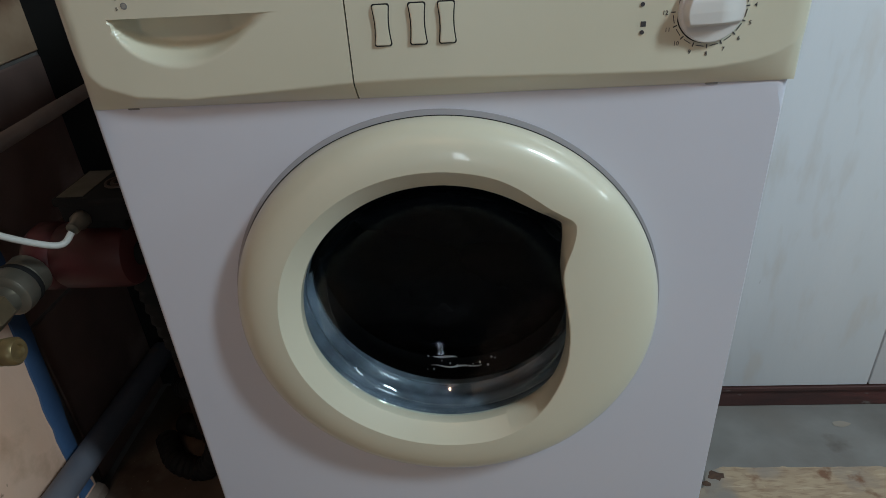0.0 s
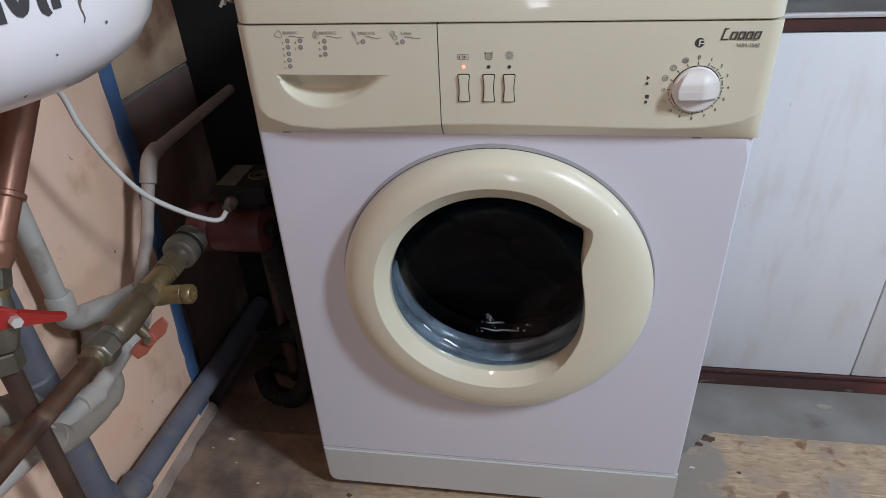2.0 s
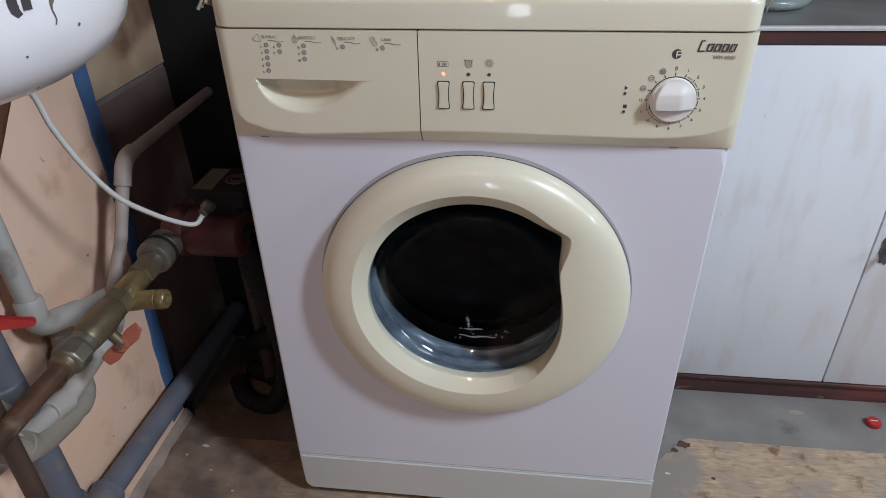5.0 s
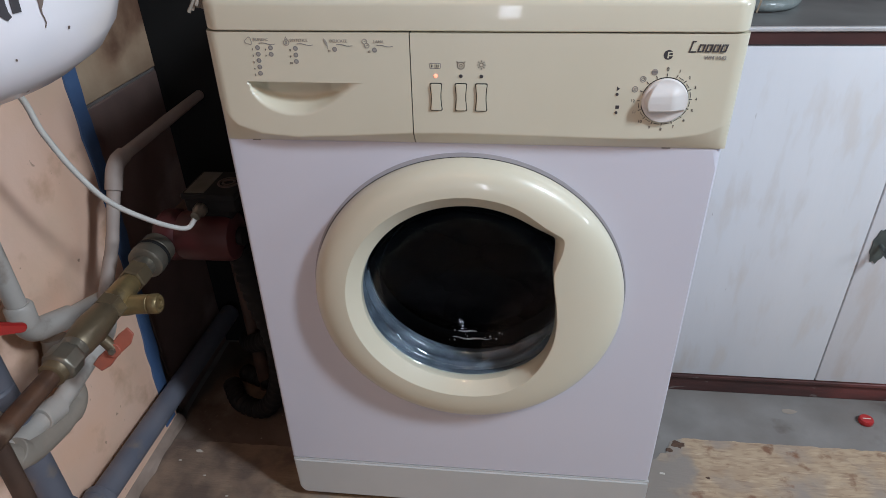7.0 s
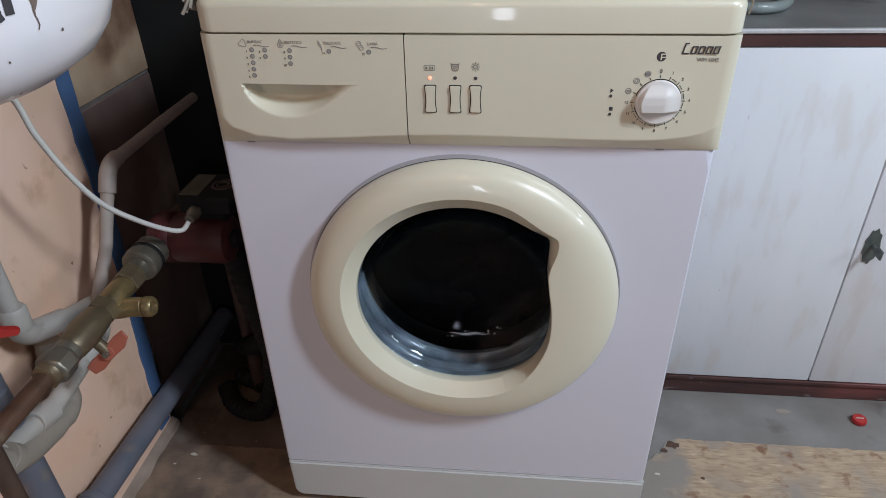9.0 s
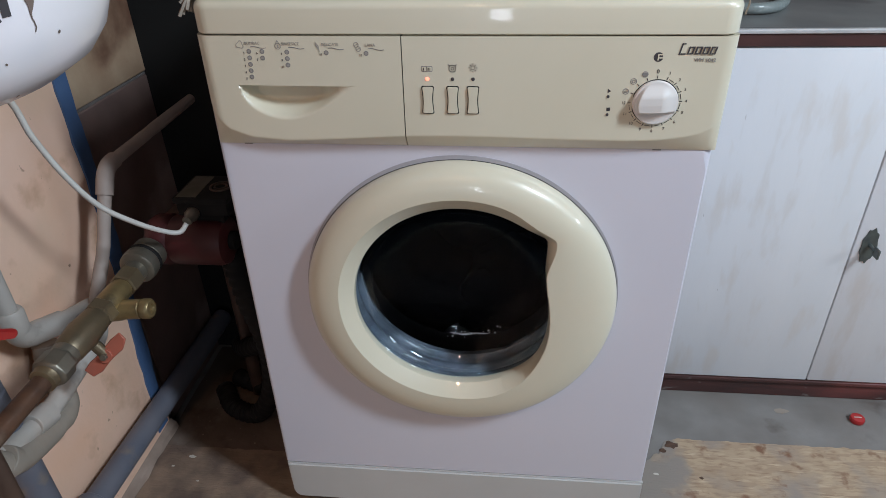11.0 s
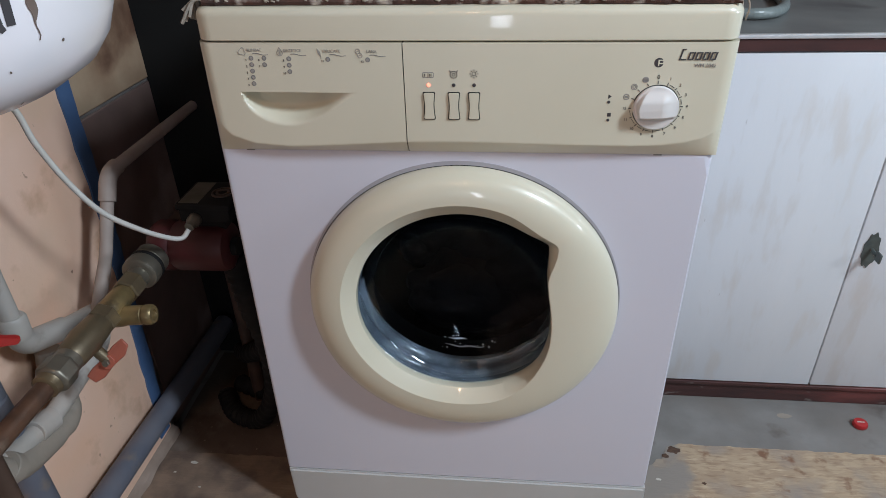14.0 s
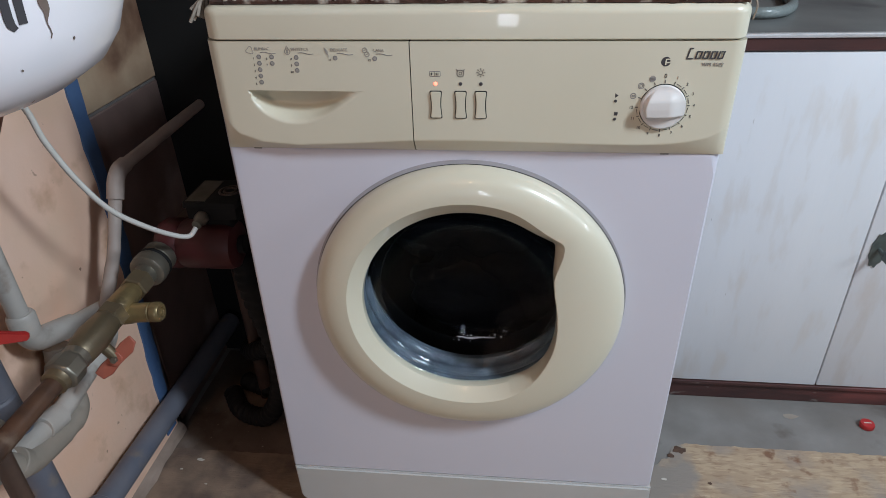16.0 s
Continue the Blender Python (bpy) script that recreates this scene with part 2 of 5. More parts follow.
def board_material():
    """Worn chipboard: long pale and brown flakes, trodden grey dirt, dark spots."""
    m = bpy.data.materials.new("worn_board")
    m.use_nodes = True
    nt = m.node_tree
    b = nt.nodes["Principled BSDF"]
    b.inputs["Roughness"].default_value = 0.62
    co = nt.nodes.new("ShaderNodeTexCoord")

    def mapped(sx, sy):
        mp = nt.nodes.new("ShaderNodeMapping")
        mp.inputs["Scale"].default_value = (sx, sy, 1)
        nt.links.new(co.outputs["Object"], mp.inputs["Vector"])
        return mp.outputs["Vector"]

    def noise_of(vec, sc, detail=5.0):
        n = nt.nodes.new("ShaderNodeTexNoise")
        n.inputs["Scale"].default_value, n.inputs["Detail"].default_value = sc, detail
        nt.links.new(vec, n.inputs["Vector"])
        return n.outputs["Fac"]

    def span(fac, lo, hi):
        r = nt.nodes.new("ShaderNodeMapRange")
        r.inputs["From Min"].default_value, r.inputs["From Max"].default_value = lo, hi
        nt.links.new(fac, r.inputs["Value"])
        return r.outputs["Result"]

    def mix(a, c, fac):
        mx = nt.nodes.new("ShaderNodeMix")
        mx.data_type = "RGBA"
        nt.links.new(fac, mx.inputs["Factor"])
        if isinstance(a, tuple):
            mx.inputs["A"].default_value = (*a, 1)
        else:
            nt.links.new(a, mx.inputs["A"])
        mx.inputs["B"].default_value = (*c, 1)
        return mx.outputs["Result"]

    def calc(op, a, c):
        n = nt.nodes.new("ShaderNodeMath")
        n.operation = op
        for k, v in enumerate((a, c)):
            if isinstance(v, (int, float)):
                n.inputs[k].default_value = v
            else:
                nt.links.new(v, n.inputs[k])
        return n.outputs[0]
    flake = nt.nodes.new("ShaderNodeTexVoronoi")
    flake.inputs["Scale"].default_value = 1.0
    nt.links.new(mapped(40, 150), flake.inputs["Vector"])
    tone = nt.nodes.new("ShaderNodeSeparateColor")
    nt.links.new(flake.outputs["Color"], tone.inputs["Color"])
    plain = mapped(1, 1)
    out = mix((0.35, 0.25, 0.165), (0.43, 0.32, 0.21), span(tone.outputs["Red"], 0.1, 0.8))
    out = mix(out, (0.25, 0.16, 0.098), span(noise_of(mapped(14, 50), 3.0), 0.50, 0.76))
    out = mix(out, (0.54, 0.42, 0.29), span(noise_of(mapped(9, 70), 2.0), 0.58, 0.74))
    out = mix(out, (0.27, 0.225, 0.19), span(noise_of(plain, 9.0, 9.0), 0.50, 0.66))
    out = mix(out, (0.19, 0.095, 0.052), span(noise_of(plain, 26.0, 7.0), 0.60, 0.70))
    # dirt trodden in along the wall and dust beside the machine
    axis = nt.nodes.new("ShaderNodeSeparateXYZ")
    nt.links.new(co.outputs["Object"], axis.inputs["Vector"])
    ragged = calc("MULTIPLY", calc("SUBTRACT", noise_of(plain, 12.0, 8.0), 0.5), 0.55)
    west = span(calc("ADD", calc("MULTIPLY", axis.outputs["X"], -1.0), ragged), 0.22, 0.40)
    grime = nt.nodes.new("ShaderNodeMix")
    grime.data_type = "RGBA"
    grime.inputs["A"].default_value, grime.inputs["B"].default_value = (0.14, 0.10, 0.08, 1), (0.26, 0.185, 0.135, 1)
    nt.links.new(span(noise_of(plain, 16.0, 9.0), 0.40, 0.62), grime.inputs["Factor"])
    over = nt.nodes.new("ShaderNodeMix")
    over.data_type = "RGBA"
    nt.links.new(west, over.inputs["Factor"])
    nt.links.new(out, over.inputs["A"])
    nt.links.new(grime.outputs["Result"], over.inputs["B"])
    out = over.outputs["Result"]
    near = calc("ABSOLUTE", calc("SUBTRACT", axis.outputs["X"], 0.335), 0.0)
    dust = span(calc("ADD", near, calc("MULTIPLY", ragged, 0.5)), 0.062, 0.028)
    out = mix(out, (0.25, 0.215, 0.185), dust)
    nt.links.new(out, b.inputs["Base Color"])
    bp = nt.nodes.new("ShaderNodeBump")
    bp.inputs["Strength"].default_value, bp.inputs["Distance"].default_value = 0.5, 0.0015
    nt.links.new(calc("ADD", tone.outputs["Red"], noise_of(mapped(12, 60), 4.0)), bp.inputs["Height"])
    nt.links.new(bp.outputs["Normal"], b.inputs["Normal"])
    return m


LINO = board_material()


# ---- mesh helpers ----
def part(name, bm, mat, parent=None, label="", smooth=40):
    bmesh.ops.remove_doubles(bm, verts=bm.verts, dist=1e-6)
    bmesh.ops.recalc_face_normals(bm, faces=bm.faces)
    me = bpy.data.meshes.new(name)
    bm.to_mesh(me)
    bm.free()
    me.materials.append(mat)
    if smooth:
        me.shade_smooth()
        me.set_sharp_from_angle(angle=radians(smooth))
    ob = new(name, me)
    ob.parent = parent
    return tagged(ob, label)


def thing(name, label, category, place=(0, 0, 0), group="", kind=""):
    ob = new(name)
    ob.empty_display_size = 0.05
    ob.location = place
    return tagged(ob, label, category, group, kind)


def box(lo, hi, bevel=0.0, seg=2, bm=None):
    own = bmesh.new()
    bmesh.ops.create_cube(own, size=1)
    for v in own.verts:
        v.co = Vector([lo[i] + (v.co[i] + 0.5) * (hi[i] - lo[i]) for i in range(3)])
    if bevel:
        bmesh.ops.bevel(own, geom=own.edges[:], offset=bevel, segments=seg, affect="EDGES", profile=0.5)
    return joined(bm, own)


def joined(bm, own):
    if bm is None:
        return own
    me = bpy.data.meshes.new("tmp")
    own.to_mesh(me)
    own.free()
    bm.from_mesh(me)
    bpy.data.meshes.remove(me)
    return bm


def frame_of(axis):
    z = Vector(axis).normalized()
    x = z.orthogonal().normalized()
    return x, z.cross(x), z


def lathe(profile, origin=(0, 0, 0), axis=(0, 0, 1), seg=48, bm=None, wave=None, closed=False):
    """Turn (radius, height) pairs round an axis; wave(angle, i) may scale the radius."""
    own = bmesh.new()
    x, y, z = frame_of(axis)
    o = Vector(origin)
    rings = []
    for i, (r, h) in enumerate(profile):
        if r < 1e-6:
            rings.append([own.verts.new(o + z * h)])
            continue
        ring = []
        for k in range(seg):
            a = 2 * math.pi * k / seg
            rr = r * (wave(a, i) if wave else 1)
            ring.append(own.verts.new(o + z * h + (x * math.cos(a) + y * math.sin(a)) * rr))
        rings.append(ring)
    pairs = list(zip(rings, rings[1:]))
    if closed:
        pairs.append((rings[-1], rings[0]))
    for a, b in pairs:
        for k in range(seg):
            j = (k + 1) % seg
            if len(a) == 1 and len(b) > 1:
                own.faces.new((a[0], b[k], b[j]))
            elif len(b) == 1 and len(a) > 1:
                own.faces.new((a[k], b[0], a[j]))
            elif len(a) > 1:
                own.faces.new((a[k], b[k], b[j], a[j]))
    if not closed:
        for ring in (rings[0], rings[-1]):
            if len(ring) > 2:
                own.faces.new(ring)
    return joined(bm, own)


def rod(a, b, r, seg=24, bevel=0.0, bm=None, hexed=False):
    a, b = Vector(a), Vector(b)
    n = (b - a).length
    c = bevel or r * 0.06
    return lathe([(r - c, 0), (r, c), (r, n - c), (r - c, n)], a, b - a, 6 if hexed else seg, bm)


def smooth_path(points, per=8):
    p = [Vector(q) for q in points]
    p = [2 * p[0] - p[1]] + p + [2 * p[-1] - p[-2]]
    out = []
    for i in range(1, len(p) - 2):
        for k in range(per):
            t = k / per
            out.append(0.5 * (2 * p[i] + (p[i + 1] - p[i - 1]) * t + (2 * p[i - 1] - 5 * p[i] + 4 * p[i + 1] - p[i + 2]) * t * t
                              + (3 * p[i] - p[i - 1] - 3 * p[i + 1] + p[i + 2]) * t ** 3))
    return out + [p[-2]]


def corner_path(points, bend=0.03, per=6):
    """A polyline with its corners rounded."""
    p = [Vector(q) for q in points]
    out = [p[0]]
    for a, b, c in zip(p, p[1:], p[2:]):
        s, e = b + (a - b).normalized() * bend, b + (c - b).normalized() * bend
        for k in range(per + 1):
            t = k / per
            out.append((1 - t) ** 2 * s + 2 * t * (1 - t) * b + t * t * e)
    return out + [p[-1]]


def tube(path, r, seg=14, bm=None, wob=0.0):
    own = bmesh.new()
    rings, x = [], None
    for i, p in enumerate(path):
        d = (path[min(i + 1, len(path) - 1)] - path[max(i - 1, 0)]).normalized()
        x = (x - d * x.dot(d)).normalized() if x else d.orthogonal().normalized()
        y = d.cross(x)
        rr = r[i] if isinstance(r, list) else r
        rr *= 1 + wob * noise.noise(p * 60)
        rings.append([own.verts.new(p + (x * math.cos(2 * math.pi * k / seg) + y * math.sin(2 * math.pi * k / seg)) * rr) for k in range(seg)])
    for a, b in zip(rings, rings[1:]):
        for k in range(seg):
            own.faces.new((a[k], b[k], b[(k + 1) % seg], a[(k + 1) % seg]))
    own.faces.new(rings[0])
    own.faces.new(rings[-1])
    return joined(bm, own)


def prism(outline, depth, place=Matrix(), bm=None, bevel=0.0):
    """An outline in x and z, thickened along y from 0 to depth."""
    own = bmesh.new()
    a = [own.verts.new((x, 0, z)) for x, z in outline]
    b = [own.verts.new((x, depth, z)) for x, z in outline]
    own.faces.new(a)
    own.faces.new(b[::-1])
    for i in range(len(a)):
        j = (i + 1) % len(a)
        own.faces.new((a[i], b[i], b[j], a[j]))
    if bevel:
        bmesh.ops.bevel(own, geom=own.edges[:], offset=bevel, segments=1, affect="EDGES")
    bmesh.ops.transform(own, matrix=place, verts=own.verts)
    return joined(bm, own)


def lettering(name, text, x, z, y, size, mat, parent, turn=0.0, align="CENTER"):
    curve = bpy.data.curves.new(name, "FONT")
    curve.body, curve.size, curve.extrude, curve.align_x, curve.align_y = text, size, 0.0002, align, "CENTER"
    tmp = bpy.data.objects.new(name, curve)
    me = bpy.data.meshes.new_from_object(tmp)
    bpy.data.objects.remove(tmp)
    me.materials.clear()
    me.materials.append(mat)
    ob = new(name, me)
    ob.parent = parent
    ob.matrix_basis = pose(x, y, z, 90, 0, 0) @ pose(0, 0, 0, 0, 0, turn)
    return ob


# ---- the room ----
LEFT, BACK, RIGHT, FRONT, CEIL = -0.61, 0.86, 1.9, -2.0, 2.25


def room():
    part("floor", box((-1.3, -2.15, -0.12), (2.05, 1.0, 0.0)), CONCRETE, label="dirty grey concrete floor with dark stains")
    part("ceiling", box((-0.9, -2.15, CEIL), (2.05, 1.0, CEIL + 0.12)), ROOMWALL, label="unseen plastered ceiling, coloured dark to cut bounce light")
    part("wall_west", box((LEFT - 0.14, -2.0, 0), (LEFT, 0.145, CEIL)), PINK, label="pink plastered wall, stained and peeling")
    part("wall_west_rear", box((LEFT - 0.14, 0.145, 0), (LEFT - 0.012, BACK, CEIL)), GROUT, label="wall behind brown tiles")
    part("wall_north", box((LEFT - 0.14, BACK, 0), (RIGHT, BACK + 0.12, CEIL)), DARKWALL, label="dark brown wall behind the washing machine")
    # added sheet: its black colour gives the gap its darkness
    part("wall_north_panel", box((LEFT - 0.01, 0.408, 0), (-0.318, 0.42, CEIL)), GAPSHADE, label="added black sheet standing in for the deep shade between wall and washing machine")
    part("wall_east", box((RIGHT, -2.0, 0), (RIGHT + 0.12, BACK, CEIL)), ROOMWALL, label="unseen plastered wall, coloured dark to cut bounce light")
    b = box((LEFT - 0.14, -2.12, 0), (-0.3, FRONT, CEIL))
    box((0.5, -2.12, 0), (RIGHT, FRONT, CEIL), bm=b)
    box((-0.3, -2.2, 0), (0.5, FRONT - 0.12, CEIL), bm=b)
    box((-0.3, -2.12, 2.05), (0.5, FRONT, CEIL), bm=b)
    part("wall_south", b, ROOMWALL, label="unseen plastered wall with a doorway, coloured dark to cut bounce light")
    for n in ("floor", "ceiling", "wall_west", "wall_west_rear", "wall_north", "wall_north_panel", "wall_east", "wall_south"):
        tagged(bpy.data.objects[n], category=n.split("_")[0], kind="structure")


room()


def blue_band():
    own = bmesh.new()
    n = 60
    rows = []
    for i in range(n + 1):
        z = 0.03 + (1.25 - 0.03) * i / n
        y0 = 0.118 + 0.04 * min(1, z / 0.5) + 0.003 * noise.noise((z * 30, 0, 0))
        w = 0.0155 + 0.004 * noise.noise((z * 22, 5, 0))
        rows.append([own.verts.new((LEFT + 0.003, y0 - w, z)), own.verts.new((LEFT + 0.003, y0 + w, z)),
                     own.verts.new((LEFT - 0.02, y0 + w, z)), own.verts.new((LEFT - 0.02, y0 - w, z))])
    for a, b in zip(rows, rows[1:]):
        for k in range(4):
            own.faces.new((a[k], b[k], b[(k + 1) % 4], a[(k + 1) % 4]))
    tagged(part("trim", own, BLUE, label="blue painted edge band on the pink wall"), category="trim", kind="structure")


blue_band()


def rear_tiles():
    wall = bpy.data.objects["wall_west_rear"]
    shared = {}
    z, row = 0.652 - 2 * 0.336, 0
    while z < 1.6:
        y = 0.165 - 0.01 * row
        while y < BACK:
            a, c = max(y, 0.172), min(y + 0.296, BACK - 0.002)
            if c - a > 0.02:
                key = (round(c - a, 3), row < 2)
                if key not in shared:
                    ob = part("tile", box((0, 0, 0), (0.010, c - a, 0.330), 0.002, 1), TILE if row < 2 else TANTILE, wall)
                    shared[key] = ob.data
                else:
                    ob = new("tile", shared[key])
                    ob.parent = wall
                ob.location = (LEFT - 0.0195 + 0.0015 * random.random(), a, z + 0.004)
            y += 0.30
        z += 0.336
        row += 1


rear_tiles()


def floor_board():
    own = bmesh.new()
    n = 500
    edge = []
    for i in range(n + 1):
        x = -0.60 + 2.47 * i / n
        k = max(0.0, min(1.0, (x - 0.30) / 0.09 + 0.25 * noise.noise((x * 60, 0, 6))))
        edge.append((x, 0.10 + 0.088 * k + 0.004 * noise.noise((x * 14, 0, 3)) + 0.0025 * noise.noise((x * 70, 0, 3))))
    for i in range(40, -1, -1):
        y = -0.7 + 0.8 * i / 40
        edge.insert(0, (-0.60, y)) if i < 40 else None
    edge += [(1.87, -0.7)]
    a = [own.verts.new((x, y, 0.0)) for x, y in edge]
    b = [own.verts.new((x, y, 0.0015)) for x, y in edge]
    own.faces.new(b)
    for i in range(len(a)):
        j = (i + 1) % len(a)
        own.faces.new((a[i], a[j], b[j], b[i]))
    tagged(part("floor_covering", own, LINO, label="worn ochre floor board with brown stains", smooth=0), category="floor covering", kind="structure")


floor_board()


def soil_patch():
    own = bmesh.new()
    east = [(-0.30 - 0.02 * noise.noise((i * 0.9, 0, 4)), -1.9 + 2.3 * i / 30) for i in range(31)]
    west = [(LEFT + 0.004 + 0.004 * noise.noise((i * 0.7, 2, 0)), 0.40 - 2.3 * i / 60) for i in range(61)]
    a = [own.verts.new((x, y, 0.0)) for x, y in east + west]
    b = [own.verts.new((x, y, 0.0007)) for x, y in east + west]
    own.faces.new(b)
    for i in range(len(a)):
        j = (i + 1) % len(a)
        own.faces.new((a[i], a[j], b[j], b[i]))
    tagged(part("floor_dirt", own, DIRT, label="trodden brown dirt on the floor along the wall", smooth=0), category="floor", kind="structure")


soil_patch()


def base_strip():
    own = bmesh.new()
    rows = []
    for i in range(81):
        y = -1.6 + 1.75 * i / 80
        w = 0.012 + 0.005 * noise.noise((y * 25, 0, 0))
        rows.append([own.verts.new(c) for c in ((LEFT, y, 0), (LEFT + w, y, 0), (LEFT + w * 0.8, y, 0.014), (LEFT, y, 0.022))])
    for p, q in zip(rows, rows[1:]):
        for k in range(4):
            own.faces.new((p[k], q[k], q[(k + 1) % 4], p[(k + 1) % 4]))
    tagged(part("baseboard", own, SKIRT, label="crumbling beige plaster edge along the floor"), category="baseboard", kind="structure")


base_strip()


# ---- washing machine ----
W, FZ0, FZ1, CREST = 0.2985, 0.6829, 0.8152, 0.016
DX, DZ = -0.0007, 0.461          # door centre
# the machine stands slightly turned and tilted on the uneven floor
STAND = pose(-0.0016, -0.0029, 0.4, 0, 0, 0.69) @ pose(0, 0, 0, 0, 0.53, 0) @ pose(0, 0, -0.4)
machine = thing("washing_machine", "white front-loading washing machine with cream control panel and round door", "washing machine")
machine.matrix_basis = STAND
SEAM = -0.0628
LEDGE = 0.7592               # upper edge of the drawer's finger recess


def crest_line(x):
    """Height at which the panel's face turns under."""
    pts = [(-0.30, 0.748), (-0.292, 0.722), (-0.278, 0.706), (-0.25, 0.6955), (-0.206, 0.692), (-0.14, 0.6955), (-0.067, 0.7005), (-0.003, 0.7015),
           (0.06, 0.7005), (0.12, 0.6990), (0.192, 0.6980), (0.23, 0.6995), (0.258, 0.7035), (0.275, 0.708), (0.289, 0.716), (0.30, 0.735)]
    for (a, za), (b, zb) in zip(pts, pts[1:]):
        if x <= b:
            return za + (zb - za) * (x - a) / (b - a)
    return pts[-1][1]


def panel_out(x, z):
    """How far the panel stands out at (x, z)."""
    zc = crest_line(x)
    e = CREST - 0.05 * x * x
    if z < zc:
        u = max(0.0, (z - FZ0) / max(zc - FZ0, 1e-4))
        e = 0.001 + (e - 0.001) * min(1.0, u) ** 0.85
    side = min(1.0, (W - abs(x)) / 0.016)
    e *= 0.08 + 0.92 * math.sqrt(max(0.0, 1 - (1 - side) ** 2))
    # finger recess of the drawer: a lit floor rising out of a deep back wall
    if -0.2545 < x < -0.112 and z < LEDGE:
        s = (x + 0.2545) / 0.1425
        g = math.sqrt(max(0, 1 - (1 - s / 0.36) ** 2)) if s < 0.36 else (0.5 + 0.5 * math.cos((s - 0.36) / 0.64 * math.pi)) ** 0.7
        zb = LEDGE - 0.0405 * g
        if z > zb:
            w = (z - zb) / max(LEDGE - zb, 1e-4)
            fade = 1 if s < 0.5 else (0.5 + 0.5 * math.cos((s - 0.5) / 0.5 * math.pi))
            e -= 0.023 * fade * (3 * (q := min(1, w / 0.44)) ** 2 - 2 * q ** 3) * min(1, g * 1.5)
    return e


def panel_piece(name, x0, x1, label):
    own = bmesh.new()
    nx = int((x1 - x0) / 0.002)
    zs = sorted({round(FZ0 + (FZ1 - FZ0) * i / 84, 5) for i in range(85)} | {LEDGE - 0.0001, LEDGE + 0.0001})
    grid = []
    for i in range(nx + 1):
        x = x0 + (x1 - x0) * i / nx
        grid.append([own.verts.new((x, -panel_out(x, z), z)) for z in zs])
    back = [[own.verts.new((x0 + (x1 - x0) * i / nx, 0.012, z)) for z in (FZ0, FZ1)] for i in range(nx + 1)]
    for p, q in zip(grid, grid[1:]):
        for k in range(len(zs) - 1):
            own.faces.new((p[k], p[k + 1], q[k + 1], q[k]))
    for (p, q), (c, d) in zip(zip(grid, grid[1:]), zip(back, back[1:])):
        own.faces.new((p[0], q[0], d[0], c[0]))
        own.faces.new((p[-1], c[1], d[1], q[-1]))
        own.faces.new((c[0], d[0], d[1], c[1]))
    for g, c in ((grid[0], back[0]), (grid[-1], back[-1])):
        own.faces.new([*g, c[1], c[0]])
    return part(name, own, CREAM, machine, label, smooth=50)


drawer = panel_piece("detergent_drawer", -W, SEAM - 0.0006, "cream detergent drawer front with scooped finger grip")
panel = panel_piece("control_panel", SEAM + 0.0006, W, "cream plastic control panel")


def machine_shell():
    own = bmesh.new()
    n = 64
    front, ring, inner = [], [], []
    y = 0.0
    # front sheet with a round opening
    for k in range(n):
        a = 2 * math.pi * k / n
        c, s = math.cos(a), math.sin(a)
        zlo, zhi, xr = 0.1021, 0.6826, W - 0.005
        t = min(xr / abs(c) if abs(c) > 1e-6 else 9, ((zhi - DZ) if s > 0 else (DZ - zlo)) / abs(s) if abs(s) > 1e-6 else 9)
        front.append((DX + t * c, DZ + t * s))
    outer = [own.verts.new((x, y, z)) for x, z in front]
    for v in outer:
        if v.co.x < -W + 0.0052:
            v.co.x -= 0.0025
    for v in outer:
        if v.co.x > W - 0.0052:
            v.co.x = W - 0.014
    corners = [own.verts.new((W - 0.014 if sx > 0 else -W + 0.0025, y, z)) for sx, z in ((1, 0.6826), (-1, 0.6826), (-1, 0.1021), (1, 0.1021))]
    hole = [own.verts.new((DX + 0.163 * math.cos(2 * math.pi * k / n), y, DZ + 0.163 * math.sin(2 * math.pi * k / n))) for k in range(n)]
    deep = [own.verts.new((v.co.x, 0.02, v.co.z)) for v in hole]
    for k in range(n):
        j = (k + 1) % n
        own.faces.new((outer[k], outer[j], hole[j], hole[k]))
        own.faces.new((hole[k], hole[j], deep[j], deep[k]))
        p, q = outer[k].co, outer[j].co
        if abs(p.x - q.x) > 1e-6 and abs(p.z - q.z) > 1e-6:
            c = min(corners, key=lambda v: (v.co - p).length + (v.co - q).length)
            own.faces.new((outer[k], c, outer[j]))
    # rounded uprights, sides and back
    def strip(sx):
        rr = 0.014 if sx > 0 else 0.005
        prof = [(W - rr, 0.0)] + [(W - rr + rr * math.sin(t), rr - rr * math.cos(t)) for t in [i * math.pi / 16 for i in range(9)]] + [(W, 0.445), (0, 0.445)]
        zs = (0.1021, 0.6826)
        for z0, z1 in (zs, (0.6826, 0.8142)):
            cols = [[own.verts.new((sx * x - (0.0025 if sx < 0 else 0), yy + (0.0 if z1 < 0.7 else 0.0), z)) for z in (z0, z1)] for x, yy in prof]
            for p, q in zip(cols, cols[1:]):
                own.faces.new((p[0], q[0], q[1], p[1]))
    strip(1)
    strip(-1)
    return part("body", own, ENAMEL, machine, "lavender-white enamelled sheet metal body", smooth=35)


machine_shell()
part("panel_gap", box((-W + 0.010, -0.0045, 0.8142), (W - 0.010, 0.2, 0.8178)), GAP, machine)
part("drawer_gap", box((SEAM - 0.0012, -0.0125, FZ0 + 0.014), (SEAM + 0.0012, 0.01, FZ1)), GAP, machine)


